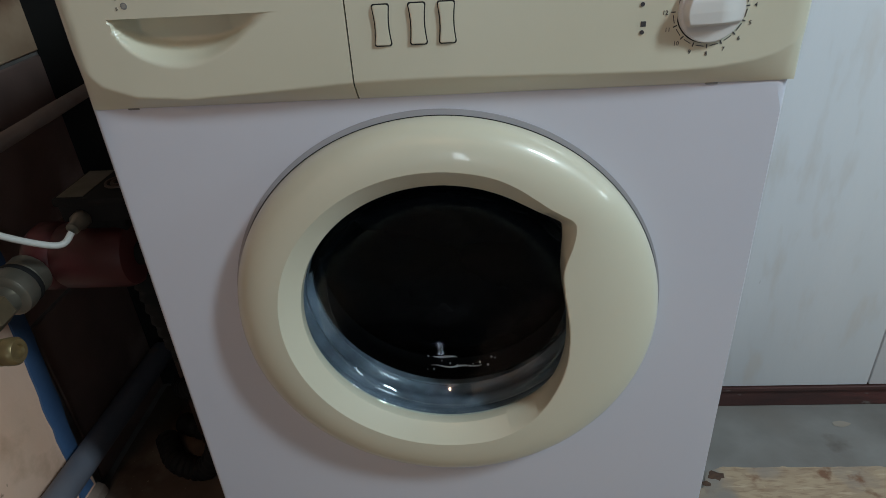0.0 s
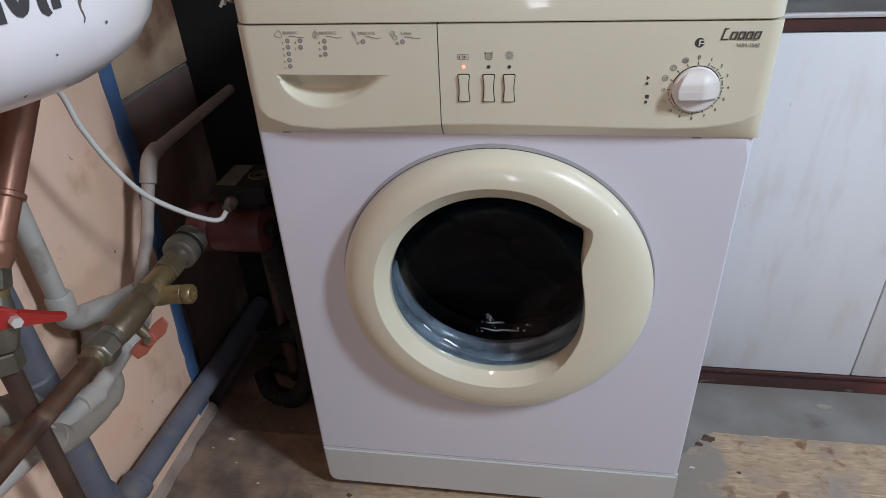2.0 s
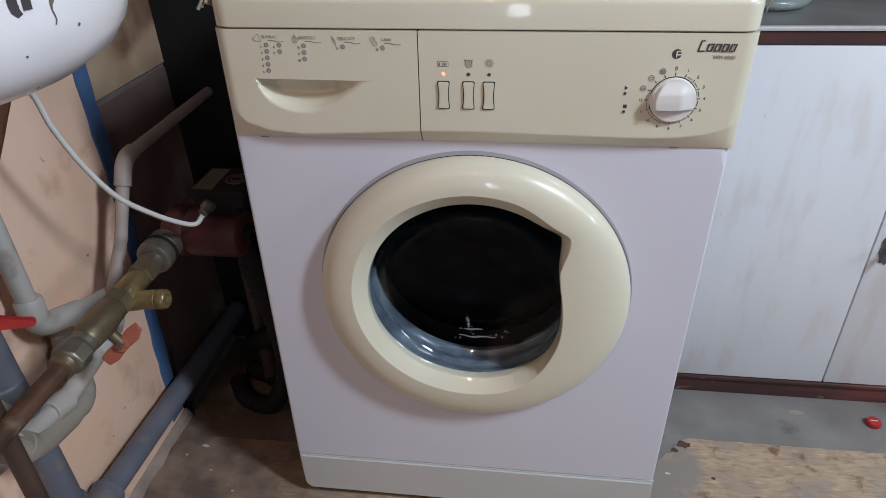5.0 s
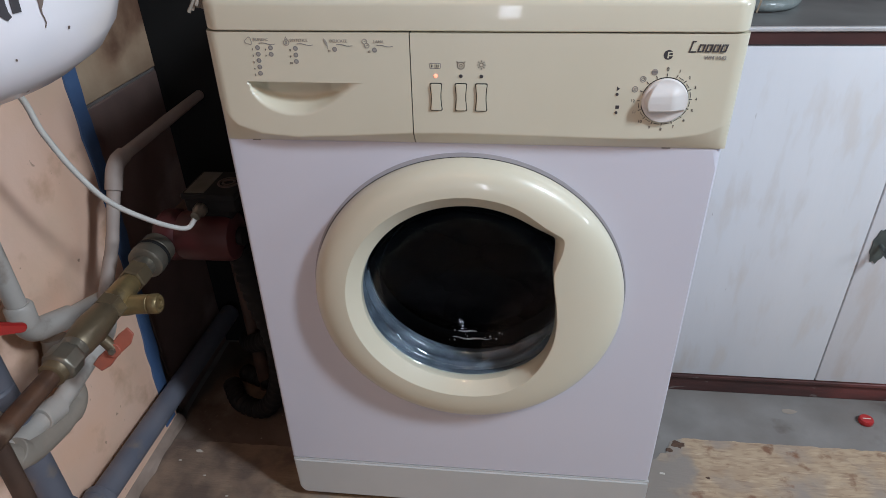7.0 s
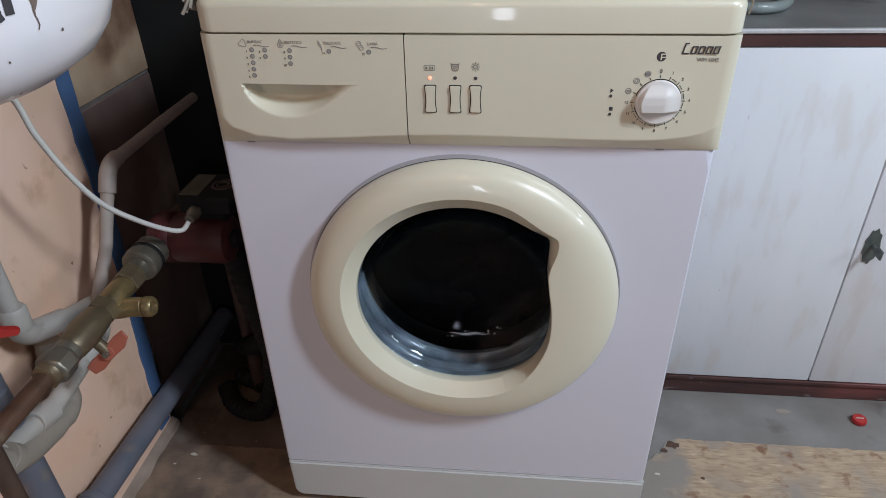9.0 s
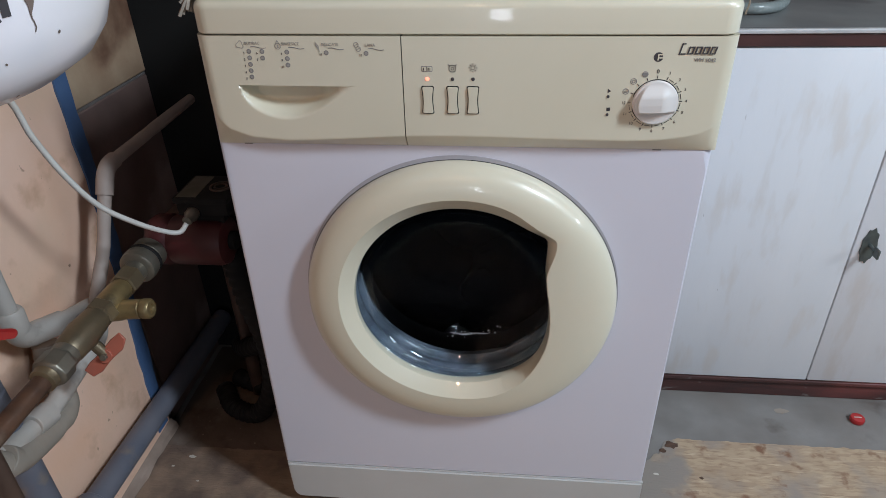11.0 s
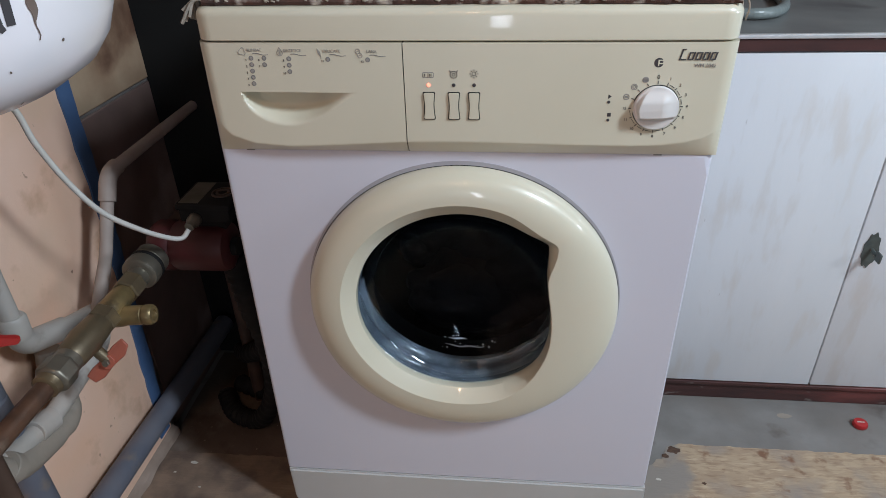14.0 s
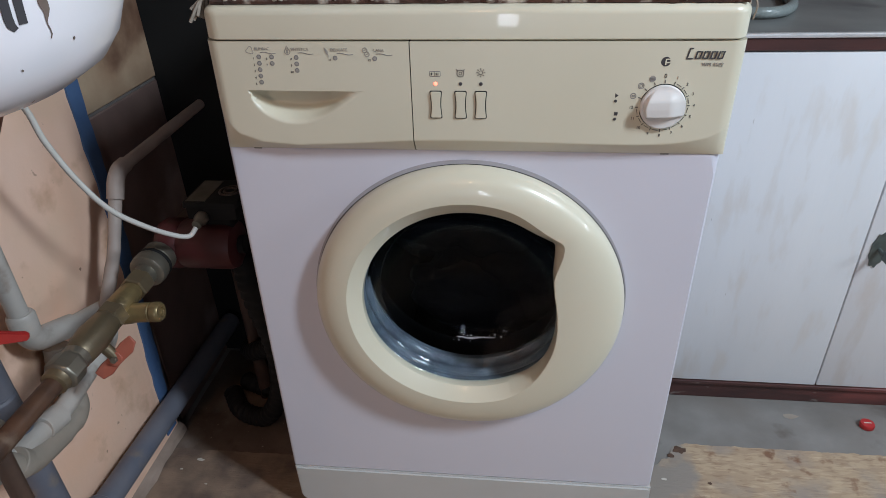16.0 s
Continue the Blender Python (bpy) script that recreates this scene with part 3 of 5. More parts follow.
def top_plate():
    """Lid with corners rounded in plan and a rolled upper edge."""
    own = bmesh.new()
    rows = []
    for inset, z in [(0.0012, 0.8169), (0.0, 0.8181)] + [(0.010 - 0.010 * math.cos(a), 0.8425 + 0.010 * math.sin(a)) for a in [i * math.pi / 12 for i in range(7)]]:
        ring = []
        for cx, cy, a0, r in ((W - 0.021, 0.007, -90, 0.021), (W - 0.006, 0.446, 0, 0.006), (-W + 0.006, 0.446, 90, 0.006), (-W + 0.021, 0.007, 180, 0.021)):
            rr = max(r - inset, 0.0005)
            ox, oy = (inset - r if inset > r else 0), 0
            ring += [(cx + (rr + ox) * math.cos(radians(a0 + 15 * k)), cy + (rr + ox) * math.sin(radians(a0 + 15 * k)), z) for k in range(7)]
        rows.append([own.verts.new(c) for c in ring])
    for p, q in zip(rows, rows[1:]):
        for k in range(len(p)):
            own.faces.new((p[k], p[(k + 1) % len(p)], q[(k + 1) % len(p)], q[k]))
    own.faces.new(rows[0])
    own.faces.new(rows[-1])
    part("top_plate", own, CREAM, machine, "cream plastic worktop lid", smooth=35)


top_plate()


for x in (-0.262, 0.232):
    part("panel_clip", box((x - 0.005, -0.0016, FZ0 - 0.0012), (x + 0.005, 0.002, FZ0 + 0.0006), 0.0004, 1), GREYINK, machine, "small dark clip under the panel edge")


def kick_plate():
    own = bmesh.new()
    r, pts = 0.016, []
    for cx, s in ((W - 0.002 - r, 1), (-W + 0.002 + r, -1)):
        arc = [(cx + s * r * math.cos(t), 0.0158 + r - r * math.sin(t)) for t in [i * math.pi / 16 for i in range(9)]]
        pts += arc if s > 0 else arc[::-1]
    pts += [(-W + 0.0, 0.1004), (W - 0.002, 0.1004)]
    prism(pts, 0.42, pose(0, -0.0042, 0), own)
    bmesh.ops.bevel(own, geom=[e for e in own.edges if all(abs(v.co.y + 0.0042) < 1e-5 for v in e.verts)], offset=0.003, segments=2, affect="EDGES")
    part("kick_plate", own, KICK, machine, "pale plastic plinth strip", smooth=50)
    for x in (-0.24, 0.24):
        for y in (0.05, 0.38):
            part("foot", rod((x, y, 0.00925 * x + 0.0005), (x, y, 0.03), 0.02), BLACKPL, machine)


kick_plate()


# door: a broad domed ring with a grip lobe on one side
def inner_radius(a):
    d = math.degrees(a)
    d = d - 360 if d > 180 else d
    pts = [(-180, 0.1442), (-54, 0.1442), (-46, 0.1428), (-38, 0.1395), (-28, 0.1335), (-14, 0.1255), (-4, 0.1215), (6, 0.1195), (16, 0.1198), (25, 0.1245), (32, 0.1335), (38, 0.1445), (42.5, 0.1525), (46, 0.1495), (52, 0.1455), (58, 0.1442), (180, 0.1442)]
    for (p, rp), (q, rq) in zip(pts, pts[1:]):
        if d <= q:
            return rp + (rq - rp) * (d - p) / (q - p)
    return 0.1442


def chamfer_width(a):
    """Width of the sloping inner face, which runs out into the grip."""
    d = math.degrees(a)
    d = d - 360 if d > 180 else d

    def ease(u):
        u = max(0.0, min(1.0, u))
        return u * u * (3 - 2 * u)
    k = ease((-d - 34) / 42) if d < 0 else ease((d - 27) / 15) * (0.66 + 0.34 * ease((d - 44) / 30))
    return 0.0012 + (0.0178 + 0.0020 * math.sin(a)) * k



def door_ring():
    own = bmesh.new()
    n = 360
    R = 0.212
    rings = []
    for k in range(n):
        a = 2 * math.pi * k / n
        ri = sum(inner_radius((a + radians(o)) % (2 * math.pi)) for o in (-1.5, -0.75, 0, 0.75, 1.5)) / 5
        ch = chamfer_width(a)
        lip = ri + ch
        w = R - lip
        prof = []
        for t in [i / 18 for i in range(19)]:
            # one long arch from the sheet up to the lip
            ph = t * math.pi / 2
            prof.append((lip + w * max(0.0, math.cos(ph)) ** 0.9, -0.0015 - 0.0325 * math.sin(ph) ** 0.80))
        y1 = prof[-1][1]
        prof += [(lip - 0.0010, y1 + 0.0008), (ri + 0.0008, -0.0165), (ri, -0.008), (ri + 0.004, 0.0), (R - 0.004, 0.0)]
        rings.append([own.verts.new((DX + r * math.cos(a), y, DZ - 0.008 * max(0.0, min(1.0, (r - lip) / w)) + r * math.sin(a))) for r, y in prof])
    for p, q in zip(rings, rings[1:] + rings[:1]):
        m = len(p)
        for k in range(m):
            own.faces.new((p[k], q[k], q[(k + 1) % m], p[(k + 1) % m]))
    return part("door", own, CREAM, machine, "round cream plastic door ring with moulded grip", smooth=32)


door = door_ring()
part("door_flange", lathe([(0.2135, 0), (0.2135, 0.0010), (0.2, 0.0010), (0.2, 0)], (DX, -0.0002, DZ - 0.0035), (0, -1, 0), 128, closed=True), FLANGE, door, "pale grey flange behind the door ring")
# thin black ring drawn for the line of shade behind the door
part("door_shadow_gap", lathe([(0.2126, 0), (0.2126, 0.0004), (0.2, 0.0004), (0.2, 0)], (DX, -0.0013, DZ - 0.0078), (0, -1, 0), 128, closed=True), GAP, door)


def glass_bowl():
    out = [(0.152, -0.004), (0.148, -0.008), (0.1437, -0.004), (0.1425, 0.002), (0.1395, 0.009), (0.1340, 0.016), (0.1265, 0.0235), (0.117, 0.032), (0.1045, 0.0415), (0.088, 0.050), (0.066, 0.057), (0.036, 0.062), (0.0, 0.064)]
    th = 0.0016
    ins = [(r + th, y + 0.0003 * i) if i < 6 else (r + th * 0.7 if r else 0, y + th) for i, (r, y) in enumerate(out)]
    k = 6
    bowl = part("door_glass", lathe(ins[k:][::-1] + out[k:], (DX, 0.0, DZ), (0, 1, 0), 96), GLASS, door, "thick clear glass bowl", smooth=60)
    rim = part("glass_rim", lathe(ins[:k + 1][::-1] + out[:k + 1], (DX, 0.0, DZ), (0, 1, 0), 96, closed=True), RIMGLASS, door, "polished sloping rim of the glass bowl", smooth=60)
    bowl.visible_shadow = rim.visible_shadow = False


glass_bowl()


def gasket():
    prof = [(0.166, -0.010), (0.159, -0.011), (0.1545, -0.002), (0.156, 0.006), (0.1505, 0.011), (0.150, 0.019), (0.154, 0.024), (0.153, 0.032), (0.147, 0.037), (0.1475, 0.045), (0.152, 0.052), (0.16, 0.06), (0.175, 0.06), (0.175, -0.010)]
    part("door_gasket", lathe(prof, (DX, 0.012, DZ), (0, 1, 0), 96, closed=True), RUBBER, machine, "grey ribbed rubber door gasket", smooth=50)


gasket()

drum = thing("drum", "perforated steel drum of the washing machine", "")
drum.location = (DX, 0.245, DZ)
drum.parent = machine


def drum_parts():
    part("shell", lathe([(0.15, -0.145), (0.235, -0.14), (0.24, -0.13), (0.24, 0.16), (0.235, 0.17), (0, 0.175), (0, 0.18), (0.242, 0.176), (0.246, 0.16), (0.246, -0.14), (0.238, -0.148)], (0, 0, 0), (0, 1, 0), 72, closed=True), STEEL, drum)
    for k in range(3):
        a = 2 * math.pi * k / 3
        own = prism([(-0.035, 0.238), (-0.012, 0.19), (0.012, 0.19), (0.035, 0.238)], 0.27, pose(0, -0.12, 0), bevel=0.006)
        bmesh.ops.rotate(own, cent=(0, 0, 0), matrix=Matrix.Rotation(a, 3, "Y"), verts=own.verts)
        part("paddle", own, BLACKPL, drum)


drum_parts()


def crumpled(name, label, centre, size, seed):
    own = bmesh.new()
    bmesh.ops.create_icosphere(own, subdivisions=4, radius=1)
    for v in own.verts:
        d = v.co.normalized()
        q = d * 1.6 + Vector((seed, 0, 0))
        k = 1 + 0.28 * noise.noise(q) + 0.16 * abs(noise.noise(q * 2.6)) + 0.07 * noise.noise(q * 6)
        v.co = Vector((d.x * size[0], d.y * size[1], d.z * size[2])) * k
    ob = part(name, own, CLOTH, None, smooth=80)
    ob.location = centre
    return tagged(ob, label, "laundry", "laundry in the drum")


laundry = [crumpled("wet_garment", "crumpled black wet garment in the drum", (DX + x, y, DZ + z), s, i * 7.3)
           for i, (x, y, z, s) in enumerate([(-0.07, 0.24, -0.12, (0.12, 0.11, 0.085)), (0.09, 0.25, -0.11, (0.11, 0.11, 0.09)), (0.01, 0.19, -0.13, (0.11, 0.07, 0.075)), (-0.01, 0.29, -0.02, (0.15, 0.1, 0.1))])]


# ---- control panel details ----
def face(x, z, lift=0.0):
    return -panel_out(x, z) - lift


def rounded_rect(w, h, r, waist=0.0, n=5):
    pts = []
    for cx, cz, a0 in ((w / 2 - r, h / 2 - r, 0), (-w / 2 + r, h / 2 - r, 90), (-w / 2 + r, -h / 2 + r, 180), (w / 2 - r, -h / 2 + r, 270)):
        pts += [(cx + r * math.cos(radians(a0 + 90 * i / n)), cz + r * math.sin(radians(a0 + 90 * i / n))) for i in range(n + 1)]
        if a0 in (90, 270) and waist:
            s = -1 if a0 == 90 else 1
            side = [(s * (w / 2 - waist * math.sin(math.pi * t)), (0.5 - t) * (h - 2 * r) * (1 if s < 0 else -1)) for t in (0.2, 0.4, 0.6, 0.8)]
            pts += side
    return pts


def ring_shape(r, w, n=40):
    return lathe([(r - w, 0), (r - w, 0.0003), (r, 0.0003), (r, 0)], (0, 0, 0), (0, -1, 0), n, closed=True)


def at(ob, x, z, lift=0.0, turn=0.0):
    ob.matrix_basis = pose(x, face(x, z, lift), z) @ pose(0, 0, 0, 0, turn, 0)
    return ob


def bars(name, shapes, x, z, mat, parent, label="", turn=0.0):
    """Small flat print: a list of (x, z, width, height) rectangles round a middle."""
    own = bmesh.new()
    for bx, bz, w, h in shapes:
        prism([(bx - w / 2, bz - h / 2), (bx + w / 2, bz - h / 2), (bx + w / 2, bz + h / 2), (bx - w / 2, bz + h / 2)], -0.0003, bm=own)
    return at(part(name, own, mat, parent, label, smooth=0), x, z, 0.0001, turn)


def panel_buttons():
    for i, x in enumerate((-0.0349, -0.0066, 0.0163)):
        z = 0.7450
        at(part("button_gap", prism(rounded_rect(0.0142, 0.0325, 0.002, 0.0012), -0.0006), GAP, panel), x, z)
        b = prism(rounded_rect(0.0122, 0.0305, 0.0018, 0.0012), -0.0024)
        bmesh.ops.bevel(b, geom=[e for e in b.edges if all(v.co.y < -0.002 for v in e.verts)], offset=0.0007, segments=2, affect="EDGES")
        at(part("button", b, CREAM, panel, "cream push button"), x, z)
        led = lathe([(0.0021, 0), (0.0019, 0.0006), (0.0, 0.001)], (0, 0, 0), (0, -1, 0), 16)
        at(part("indicator_light", led, LED if i == 0 else INK, panel, "lit red indicator" if i == 0 else "dark indicator"), x, 0.7690)
    # symbols
    at(part("start_symbol", joined(prism(rounded_rect(0.0126, 0.0062, 0.0012), -0.0002), bmesh.new()), GREYINK, panel), -0.0352, 0.7803)
    at(part("start_symbol_face", prism(rounded_rect(0.0112, 0.0048, 0.0009), -0.0004), CREAM, panel), -0.0352, 0.7803)
    bars("start_symbol_mark", [(-0.0036, 0, 0.0012, 0.003), (0.0018, 0, 0.0007, 0.003), (0.0036, 0, 0.0007, 0.003), (0, 0, 0.0004, 0.0048)], -0.0352, 0.7803, INK, panel).location.y -= 0.0004
    at(part("spin_symbol", ring_shape(0.0042, 0.0008), INK, panel), -0.0066, 0.7808)
    at(part("spin_symbol_core", ring_shape(0.0019, 0.0007), INK, panel), -0.0066, 0.7808)
    tail = bmesh.new()
    for sx in (-1, 1):
        prism([(sx * 0.0026, 0.0030), (sx * 0.0046, 0.0050), (sx * 0.0052, 0.0044), (sx * 0.0032, 0.0024)][::sx], -0.0003, bm=tail)
    at(part("spin_symbol_tail", tail, INK, panel, smooth=0), -0.0066, 0.7808, 0.0001)
    at(part("rinse_symbol", ring_shape(0.0024, 0.0006), INK, panel), 0.0161, 0.7818)
    rays = bmesh.new()
    for k in range(8):
        a = k * math.pi / 4
        prism([(0.0032, -0.0004), (0.0050, -0.0004), (0.0050, 0.0004), (0.0032, 0.0004)], -0.0003, Matrix.Rotation(a, 4, "Y"), rays)
    at(part("rinse_symbol_rays", rays, INK, panel, smooth=0), 0.0161, 0.7818, 0.0001)


panel_buttons()


def knob_mesh(R):
    """A round knob whose face rises to a broad ridge across the middle."""
    own = bmesh.new()

    def ease(u):
        u = max(0.0, min(1.0, u))
        return u * u * (3 - 2 * u)

    def height(u, v):
        top = 0.0135 - 0.06 * abs(v)
        if v > 0.0068:
            rise = 1 - ease((v - 0.0068) / (R - 0.0080))
        elif v < -0.0085:
            rise = 1 - ease((-v - 0.0085) / 0.0035)
        else:
            rise = 1.0
        edge = 0.0196 - 26 * v * v
        rise *= 1 - ease((-u - edge) / 0.0026) if u < 0 else 1 - 0.75 * ease((u - 0.004) / 0.021)
        return 0.0052 + (top - 0.0052) * rise
    rings = [[own.verts.new((0, -height(0, 0), 0))]]
    seg, n = 96, 44
    for i in range(1, n + 1):
        r = (R - 0.0008) * i / n
        rings.append([own.verts.new((r * math.cos(2 * math.pi * k / seg), -height(r * math.cos(2 * math.pi * k / seg), r * math.sin(2 * math.pi * k / seg)), r * math.sin(2 * math.pi * k / seg))) for k in range(seg)])
    for y in (-0.0042, 0.0):
        rings.append([own.verts.new((R * math.cos(2 * math.pi * k / seg), y, R * math.sin(2 * math.pi * k / seg))) for k in range(seg)])
    for k in range(seg):
        own.faces.new((rings[0][0], rings[1][k], rings[1][(k + 1) % seg]))
    for p, q in zip(rings[1:], rings[2:]):
        for k in range(seg):
            own.faces.new((p[k], q[k], q[(k + 1) % seg], p[(k + 1) % seg]))
    own.faces.new(rings[-1])
    return own


def selector():
    cx, cz = 0.2182, 0.7442
    y = face(cx, cz)
    dial = new("program_dial")
    dial.parent, dial.location = machine, (cx, y, cz)
    tagged(dial, "white round program selector knob")
    part("dial_gap", lathe([(0.0256, 0), (0.0256, 0.0005), (0, 0.0005)], (0, 0, 0), (0, -1, 0), 64), GAP, dial)
    part("dial_knob", knob_mesh(0.0246), KNOB, dial, smooth=60)
    dial.rotation_euler = (0, radians(-2), 0)
    for k in range(16):
        a = radians(92 - 22.5 * k)
        c, s = math.cos(a), math.sin(a)
        x, z = cx + 0.0280 * c, cz + 0.0280 * s
        bars("dial_tick", [(0, 0, 0.0032, 0.0009)], x, z, INK, panel, turn=-math.degrees(a))
        lx, lz = cx + 0.0340 * c, cz + 0.0340 * s
        if k < 13:
            lettering("dial_number", str(k), lx, lz, face(lx, lz, 0.0002), 0.0046 if k else 0.0062, INK, panel)
        else:
            lx += 0.0015 * c
            if k == 13:
                at(part("dial_symbol", ring_shape(0.0034, 0.0008), GREYINK, panel), lx, lz)
                bars("dial_symbol_core", [(0, 0.0006, 0.0036, 0.0007), (0, -0.0008, 0.0036, 0.0007)], lx, lz, GREYINK, panel)
            elif k == 14:
                at(part("dial_symbol", ring_shape(0.0035, 0.0007), GREYINK, panel), lx, lz)
                at(part("dial_symbol_core", ring_shape(0.0019, 0.0007), GREYINK, panel), lx, lz)
            else:
                at(part("dial_symbol", lathe([(0.0035, 0), (0.0035, 0.0003), (0, 0.0003)], (0, 0, 0), (0, -1, 0), 24), CHARTINK, panel), lx, lz)
                bars("dial_symbol_core", [(0, 0.0012, 0.0058, 0.0006), (0, -0.0002, 0.0066, 0.0006), (0, -0.0016, 0.0054, 0.0006)], lx, lz, GREYINK, panel).location.y -= 0.0003
        if 1 <= k < 12:
            m = a - radians(11.25)
            bars("dial_arc", [(0, 0, 0.0006, 0.0062)], cx + 0.0278 * math.cos(m), cz + 0.0278 * math.sin(m), INK, panel, turn=-math.degrees(m))
    for x, z, shape in ((0.1664, 0.7503, 0), (0.1676, 0.7294, 1)):
        d = lathe([(0.0017, 0), (0.0016, 0.0008), (0.0, 0.0008)], (0, 0, 0), (0, -1, 0), 14)
        at(part("indicator_light", d, INK, panel, "dark indicator"), x, z)
        tri = [(-0.0016, -0.0025), (0.002, 0), (-0.0016, 0.0025)] if not shape else [(-0.002, -0.002), (0.002, -0.002), (0.002, 0.002), (-0.002, 0.002)]
        at(part("indicator_mark", prism(tri, -0.0003), INK, panel, smooth=0), x + 0.0006, z + 0.0062)
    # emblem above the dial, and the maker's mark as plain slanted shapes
    at(part("emblem", lathe([(0.0051, 0), (0.0051, 0.0003), (0, 0.0003)], (0, 0, 0), (0, -1, 0), 32), INK, panel, "dark round emblem"), 0.2150, 0.7938)
    bars("emblem_bar", [(-0.0002, -0.0002, 0.0014, 0.0066), (0.0030, 0.0026, 0.0050, 0.0012), (0.0026, -0.0008, 0.0042, 0.0012), (0.0048, 0.0009, 0.0012, 0.0030)], 0.2150, 0.7938, CREAM, panel).location.y -= 0.0003
    own = bmesh.new()
    lean = 0.22

    def slab(x0, z0, x1, z1):
        prism([(x0 + lean * z0, z0), (x1 + lean * z0, z0), (x1 + lean * z1, z1), (x0 + lean * z1, z1)], -0.0003, bm=own)
    slab(-0.0188, -0.0056, -0.0172, 0.0064)
    slab(-0.0170, -0.0056, -0.0116, -0.0042)
    slab(-0.0170, 0.0052, -0.0146, 0.0064)
    for i in range(4):
        x0 = -0.0102 + 0.0077 * i
        slab(x0, -0.0052, x0 + 0.0017, 0.0030)
        slab(x0 + 0.0046, -0.0052, x0 + 0.0063, 0.0030)
        slab(x0 + 0.0019, -0.0052, x0 + 0.0044, -0.0039)
        slab(x0 + 0.0019, 0.0017, x0 + 0.0044, 0.0030)
    at(part("brand_mark", own, INK, panel, "black slanted brand mark in plain bars", smooth=0), 0.2552, 0.8019, 0.0007)
    lettering("model_mark", "WM 1042", 0.2640, 0.7905, face(0.264, 0.7905, 0.0006), 0.0056, GREYINK, panel)


selector()


def program_symbol(kind, x, z):
    own = bmesh.new()
    if kind == 0:      # cotton boll: a lobed outline
        lathe([(0.0034, 0), (0.0034, 0.0003), (0.0041, 0.0003), (0.0041, 0)], (0, 0, 0), (0, -1, 0), 40, own, wave=lambda a, i: 1 + 0.2 * math.cos(3 * a + 1.57), closed=True)
    elif kind == 1:    # flask: an upright drop with a dark core
        lathe([(0.0027, 0), (0.0027, 0.0003), (0.0035, 0.0003), (0.0035, 0)], (0, 0, -0.0008), (0, -1, 0), 28, own, closed=True)
        prism([(-0.0030, 0.0006), (0.0, 0.0060), (0.0030, 0.0006), (0.0022, 0.0006), (0.0, 0.0046), (-0.0022, 0.0006)][::-1], -0.0003, bm=own)
        prism([(-0.0012, -0.0026), (0.0012, -0.0026), (0.0010, 0.0010), (-0.0010, 0.0010)], -0.0003, bm=own)
    elif kind == 2:    # feather: a slanted leaf with a stem
        pts = [(0.0042 * math.sin(math.pi * i / 10) * 0.36, -0.0050 + 0.0102 * i / 10) for i in range(11)] + [(-0.0042 * math.sin(math.pi * i / 10) * 0.30, -0.0050 + 0.0102 * i / 10) for i in range(9, 0, -1)]
        prism(pts, -0.0003, Matrix.Rotation(radians(-24), 4, "Y"), own)
        prism([(0.0016, -0.0066), (0.0022, -0.0066), (0.0022, -0.0040), (0.0016, -0.0040)], -0.0003, bm=own)
    else:              # two balls of yarn
        for ox, oz, r in ((-0.0010, 0.0020, 0.0030), (0.0012, -0.0024, 0.0030)):
            lathe([(r - 0.0008, 0), (r - 0.0008, 0.0003), (r, 0.0003), (r, 0)], (ox, 0, oz), (0, -1, 0), 24, own, closed=True)
            prism([(ox - 0.0018, oz - 0.0010), (ox + 0.0018, oz + 0.0004), (ox + 0.0018, oz + 0.0011), (ox - 0.0018, oz - 0.0003)], -0.0003, bm=own)
    at(part("program_symbol", own, CHARTINK, drawer, smooth=0), x, z, 0.0001)


def program_chart():
    count = 1
    for i, (x, text, cols) in enumerate(((-0.2316, "BUMBAC", (5, 2)), (-0.1876, "SINTETICE", (3,)), (-0.1425, "DELICATE", (1,)), (-0.0973, "LANA", (1,)))):
        z = 0.8072 - 0.0004 * i
        lettering("program_name", text, x, z, face(x, z, 0.0003), 0.0044, CHARTINK, drawer)
        wave = bmesh.new()
        for k in range(12):
            u = -0.0065 + 0.0015 * k
            h = [0.0006 * math.sin((k + d) * 0.55) - 0.0001 * (k + d) for d in (0, 1)]
            prism([(u, h[0] - 0.0007), (u + 0.0016, h[1] - 0.0007), (u + 0.0016, h[1]), (u, h[0])], -0.0003, bm=wave)
        at(part("program_underline", wave, GREYINK, drawer, smooth=0), x + 0.004, z - 0.0036, 0.0001)
        program_symbol(i, x - 0.0146, z - 0.0018)
        for c, rows in enumerate(cols):
            for k in range(rows):
                px, pz = x - 0.0050 + 0.0152 * c - 0.0004 * k, z - 0.0090 - 0.00728 * k
                dot = at(part("program_dot", ring_shape(0.0027, 0.0008, 18), GREYINK, drawer), px, pz)
                part("dot_core", lathe([(0.0019, 0), (0.0017, 0.0004), (0.0, 0.0004)], (0, 0, 0), (0, -1, 0), 14), CHARTINK, dot)
                lettering("program_number", str(count), px - 0.0062, pz - 0.0020, face(px - 0.0062, pz - 0.002, 0.0003), 0.0034, INK, drawer)
                count += 1


program_chart()


